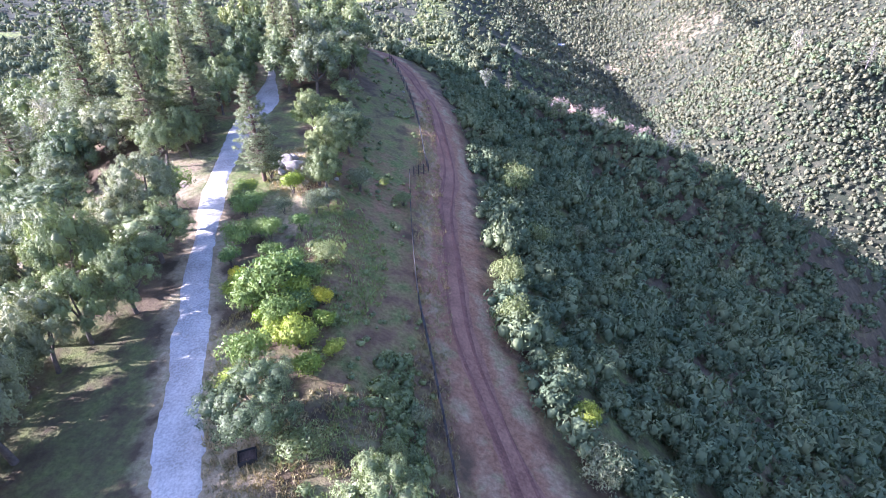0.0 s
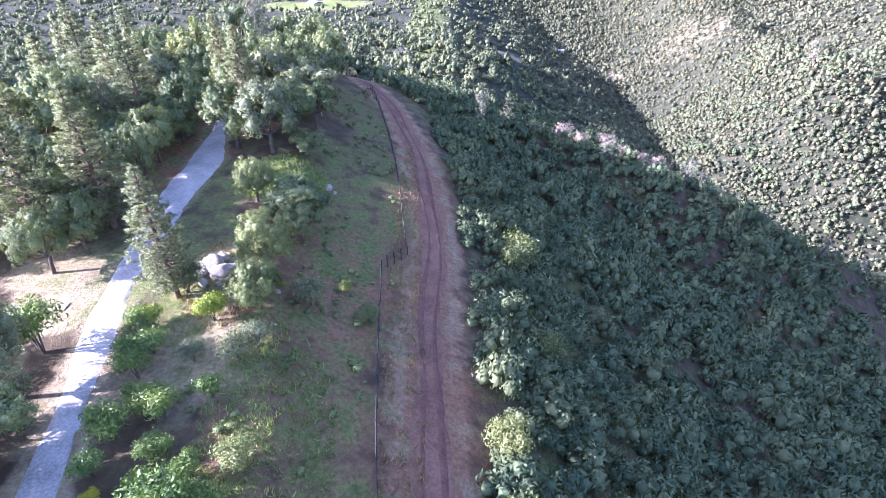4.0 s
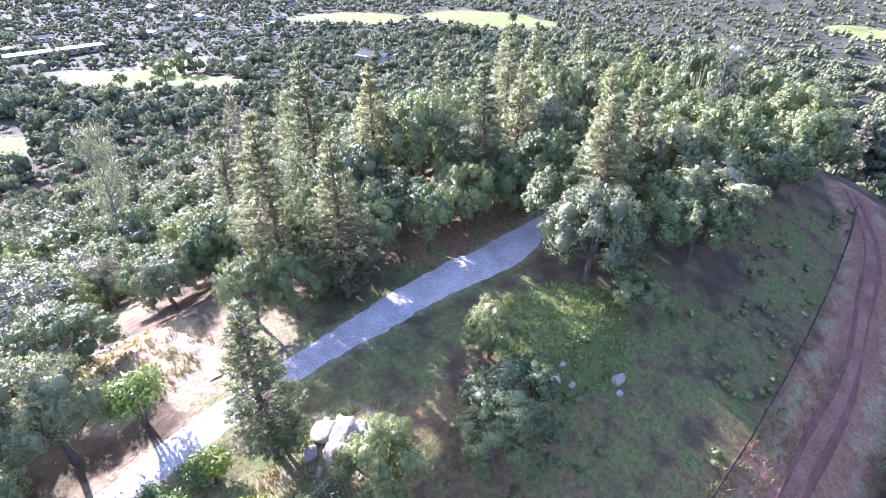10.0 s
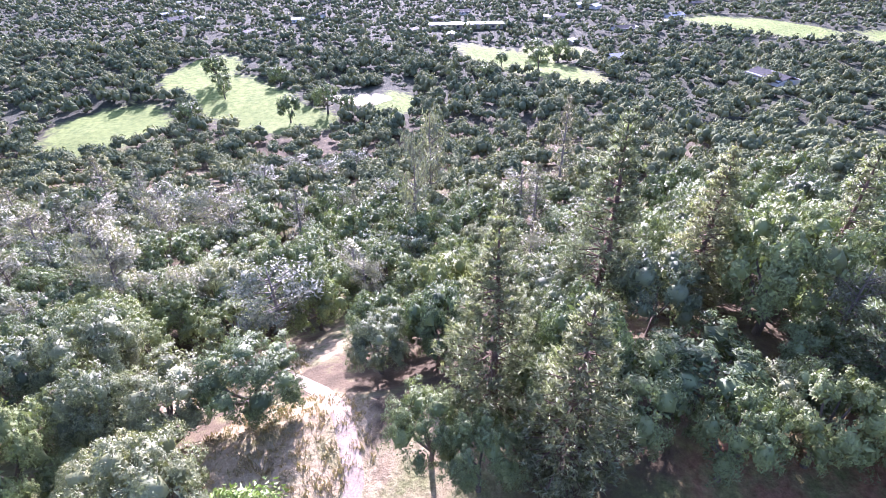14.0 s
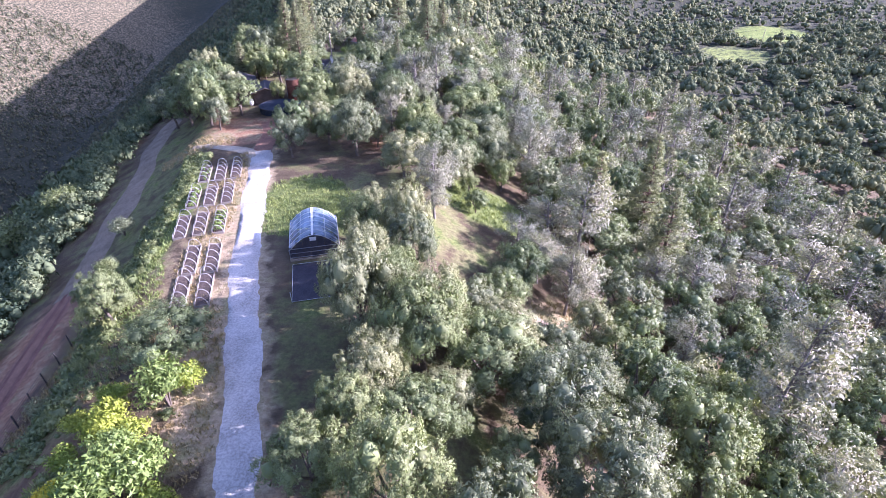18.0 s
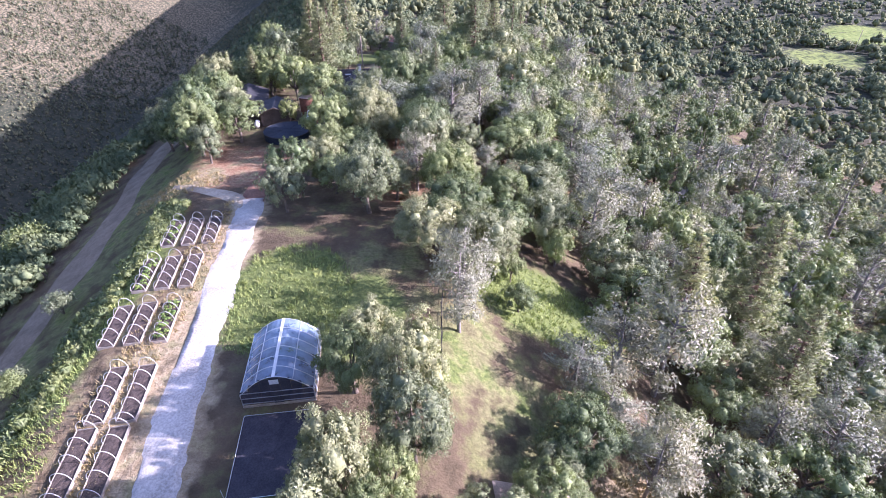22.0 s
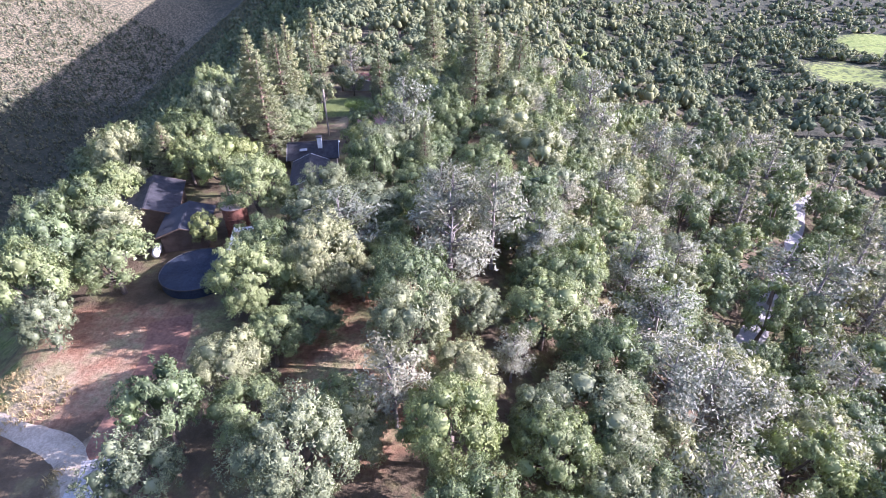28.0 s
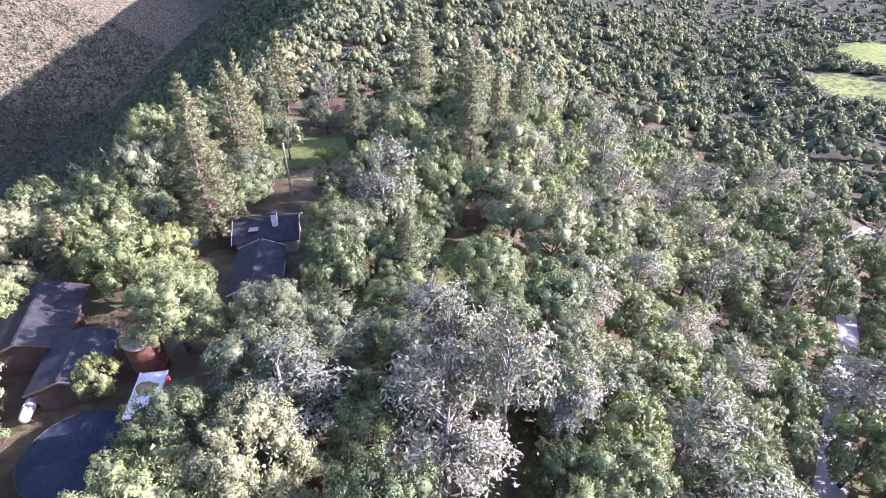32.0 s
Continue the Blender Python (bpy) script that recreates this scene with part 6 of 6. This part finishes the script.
def tanks():
    x, y = -2.8, -59.2
    t = thing("water_tank", pose(x, y, gz(x, y)), "tall rusty steel water tank with a pale lid", "water tank")
    part("shell", disc_bm(1.5, 4.3, -0.1), RUST, t)
    for z in (0.1, 1.4, 2.8, 4.15):
        part("band", rim_mesh("band", 1.52, z, 0.05, RUST), RUST, t)
    bm = bmesh.new()
    bmesh.ops.create_cone(bm, cap_ends=True, segments=32, radius1=1.55, radius2=0.3, depth=0.3)
    bmesh.ops.translate(bm, verts=list(bm.verts), vec=(0, 0, 4.36))
    part("lid", bm, plain("dusty_lid", (0.34, 0.22, 0.17), (0.52, 0.40, 0.33), 1.5), t, "pale conical lid")
    part("pipe", tube_mesh("pipe", [(1.6, 0, 0), (1.6, 0, 3.9), (1.3, 0, 4.2)], 0.05, STEEL), STEEL, t)
    for k in range(9):
        part("ladder_rung", box_bm(0.4, 0.03, 0.03, (0, 1.6, 0.5 + 0.4 * k), 0), RUST, t)
    x, y = -2.0, -49.6
    p = thing("round_reservoir", pose(x, y, gz(x, y)), "large round reservoir under a dark sagging cover", "reservoir")
    part("wall", disc_bm(4.05, 1.4, -0.3, 48), TARP, p)
    bm = bmesh.new()
    bmesh.ops.create_circle(bm, cap_ends=False, segments=48, radius=4.1)
    bmesh.ops.translate(bm, verts=list(bm.verts), vec=(0, 0, 1.2))
    ring = list(bm.verts)
    rng = random.Random(6)
    for rr in (3.3, 2.2, 1.0):
        nxt = [bm.verts.new((v.co.x / 4.1 * rr, v.co.y / 4.1 * rr, 1.2 - 0.05 * (4.1 - rr) + rng.uniform(-0.03, 0.03))) for v in ring[:48]] if rr == 3.3 else [bm.verts.new((v.co.x * rr / prev, v.co.y * rr / prev, 1.14 + rng.uniform(-0.03, 0.03))) for v in last]
        src = ring[:48] if rr == 3.3 else last
        for k in range(48):
            bm.faces.new((src[k], src[(k + 1) % 48], nxt[(k + 1) % 48], nxt[k]))
        last, prev = nxt, rr
    bm.faces.new(last)
    bmesh.ops.recalc_face_normals(bm, faces=list(bm.faces))
    part("cover", bm, TARP, p, "dark blue sagging cover")
    part("rim", rim_mesh("rim", 4.1, 1.22, 0.07, POST, 48), POST, p)
    x, y = 5.4, -53.6
    g = thing("propane_tank", pose(x, y, gz(x, y), 0, 0, 20), "white propane tank on short feet", "gas tank")
    v, f = ICO2
    cap = v * 0.5
    cap[:, 1] += np.sign(v[:, 1]) * 0.8 * (np.abs(v[:, 1]) > 0.05)
    part("shell", tri_mesh("shell", cap + (0, 0, 0.75), f, WHITE_PAINT, True), WHITE_PAINT, g)
    part("dome", disc_bm(0.18, 0.2, 1.2, 16), WHITE_PAINT, g)
    for s in (-1, 1):
        part("foot", box_bm(0.6, 0.15, 0.35, (0, s * 0.7, 0.16)), STONE, g)


tanks()


def slab(name, x, y, sx, sy, rz, mat, label, category, h=0.25):
    lo = min(gz(x + a * sx / 2, y + b * sy / 2) for a in (-1, 1) for b in (-1, 1))
    top = max(gz(x + a * sx / 2, y + b * sy / 2) for a in (-1, 0, 1) for b in (-1, 0, 1)) + 0.06
    ob = new(name, bpy.data.meshes.new(name))
    bm = box_bm(sx, sy, top - lo + h, (0, 0, -(top - lo + h) / 2), 0.05)
    bm.to_mesh(ob.data)
    bm.free()
    ob.data.materials.append(mat)
    ob.matrix_basis = pose(x, y, top, 0, 0, rz)
    tagged(ob, label, category, kind="structure")


slab("patio", -9.2, -106.8, 8.0, 6.0, 10, plain("brick_paving", (0.27, 0.15, 0.115), (0.42, 0.27, 0.22), 1.0, 0.9, fine=5), "reddish paved patio beyond the house", "patio")
slab("driveway", -10.2, -64.8, 3.2, 6.4, 14, TRACK, "grey driveway before the tan outbuilding", "driveway")
slab("yard_pad", 6.2, -83.2, 4.0, 4.5, 10, GRAVEL, "pale gravel pad beside the house", "pad")


def pole(x, y, tall, label, arm=True):
    p = thing("utility_pole", pose(x, y, gz(x, y), 0, 0, -25), label, "utility pole", "power line")
    part("shaft", tube_mesh("shaft", [(0, 0, -0.5), (0, 0, tall)], 0.16, WOOD, 8), WOOD, p)
    if arm:
        part("cross_arm", box_bm(0.14, 2.4, 0.16, (0, 0, tall - 0.5)), WOOD, p)
    return Vector((x, y, gz(x, y) + tall - 0.4))


def span(a, b, label, sag=2.0, n=16, radius=0.035, shift=0.0):
    pts = []
    for k in range(n + 1):
        t = k / n
        q = a.lerp(b, t) + Vector((shift, 0, -4 * sag * t * (1 - t)))
        pts.append(tuple(q - a))
    ob = new("power_line", tube_mesh("power_line", pts, radius, POST, 4))
    ob.matrix_basis = Matrix.Translation(a)
    tagged(ob, label, "power line", "power lines")


p1, p2, p3 = pole(-58, -254, 12, "tall wooden power pole on the wooded slope"), pole(-160, -298, 15, "tall wooden power pole on the wooded slope"), pole(-262, -341, 15, "tall wooden power pole on the wooded slope")
for sh in (-0.9, 0.0, 0.9):
    span(p1, p2, "pale overhead wire strung across the woods", 0.5, radius=0.018, shift=sh)
    span(p2, p3, "pale overhead wire strung across the woods", 0.5, radius=0.018, shift=sh)
y1 = pole(-3.6, -98, 9, "wooden utility pole beside the patio", False)
span(y1, Vector((-6.2, -84, 5)), "service wire from the pole to the house", 0.5, radius=0.025)

# ---- far valley: pond, town, scattered houses ----
def pond():
    n = 40
    rng = np.random.default_rng(7)
    a = np.linspace(0, 2 * math.pi, n, endpoint=False)
    r = 1 + 0.08 * np.sin(3 * a + 1) + 0.05 * np.sin(5 * a)
    v = np.c_[-298 + 10.5 * np.cos(a) * r, 15 + 16.5 * np.sin(a) * r, np.full(n, -51.3)]
    v = np.r_[v, [[-298, 15, -51.3]]]
    f = [(k, (k + 1) % n, n) for k in range(n)]
    tagged(new("pond", tri_mesh("pond", v, np.array(f), WATER)), "bright pond reflecting the sky in the meadow", "pond", kind="structure")


pond()
ROOFS = [PALE_PATCH, METAL_ROOF, PALE_PATCH, DARK_ROOF, WHITE_PAINT]


def cottage_set():
    """A few plain house shapes, each with walls, two roof slopes and windows."""
    made = []
    for k, (w, length, mat) in enumerate(((9, 13, PALE_PATCH), (8, 11, METAL_ROOF), (10, 15, DARK_ROOF), (7, 9, WHITE_PAINT))):
        made.append((w, length, mat))
    return made


def cottage(x, y, rz, k, label, scale=1.0):
    w, length, roof = cottage_set()[k % 4]
    w, length = w * scale, length * scale
    h = thing("house", pose(x, y, gz(x, y), 0, 0, rz), label, "house", "houses in the valley")
    part("wall", box_bm(w, length, 3.0, (0, 0, 1.4), 0), WALL_TAN if k % 2 else WHITE_PAINT, h)
    for s in (-1, 1):
        bm = box_bm(w * 0.58, length + 1.0, 0.2, (0, 0, 0), 0)
        bmesh.ops.transform(bm, matrix=Matrix.Translation((s * w * 0.27, 0, 3.6)) @ pose(0, 0, 0, 0, s * 18, 0), verts=list(bm.verts))
        part("roof_slope", bm, roof, h)
        for yy in (-0.28, 0.05, 0.3):
            part("window", box_bm(0.1, 1.4, 1.2, (s * (w / 2 + 0.04), yy * length, 1.6), 0), TARP, h)


FAR_HOUSES = [(-395, 178, 20, 0, 1.2), (-520, 250, 60, 3, 1.0), (-560, 270, 30, 0, 1.3), (-470, 60, 85, 3, 1.0), (-24, 398, 15, 1, 1.4), (135, 642, 70, 0, 1.0), (-138, 655, 40, 3, 1.6), (-330, 250, 110, 2, 1.6), (-190, 480, 30, 0, 1.2), (-640, 320, 10, 1, 1.2)]
for x, y, rz, k, s in FAR_HOUSES:
    cottage(x, y, rz, k, "lone pale house among trees in the valley", s)
rng = random.Random(31)
for k in range(46):
    x, y = rng.uniform(-880, -430), rng.uniform(-330, 230)
    cottage(x, y, rng.choice((10, 55, 100, 145)), rng.randrange(4), "small town house with a pale roof", rng.uniform(0.7, 1.3))


def long_building():
    x, y = -505, 72
    h = thing("long_building", pose(x, y, gz(x, y), 0, 0, 8), "long low town building with a pale flat roof", "building")
    part("wall", box_bm(11, 64, 4.0, (0, 0, 1.9), 0), WALL_TAN, h)
    part("roof", box_bm(13, 66, 0.4, (0, 0, 4.1), 0.05), PALE_PATCH, h)
    for k in range(12):
        part("window", box_bm(0.1, 2.6, 1.6, (5.55, -29 + 5.2 * k, 2.0), 0), TARP, h)


long_building()
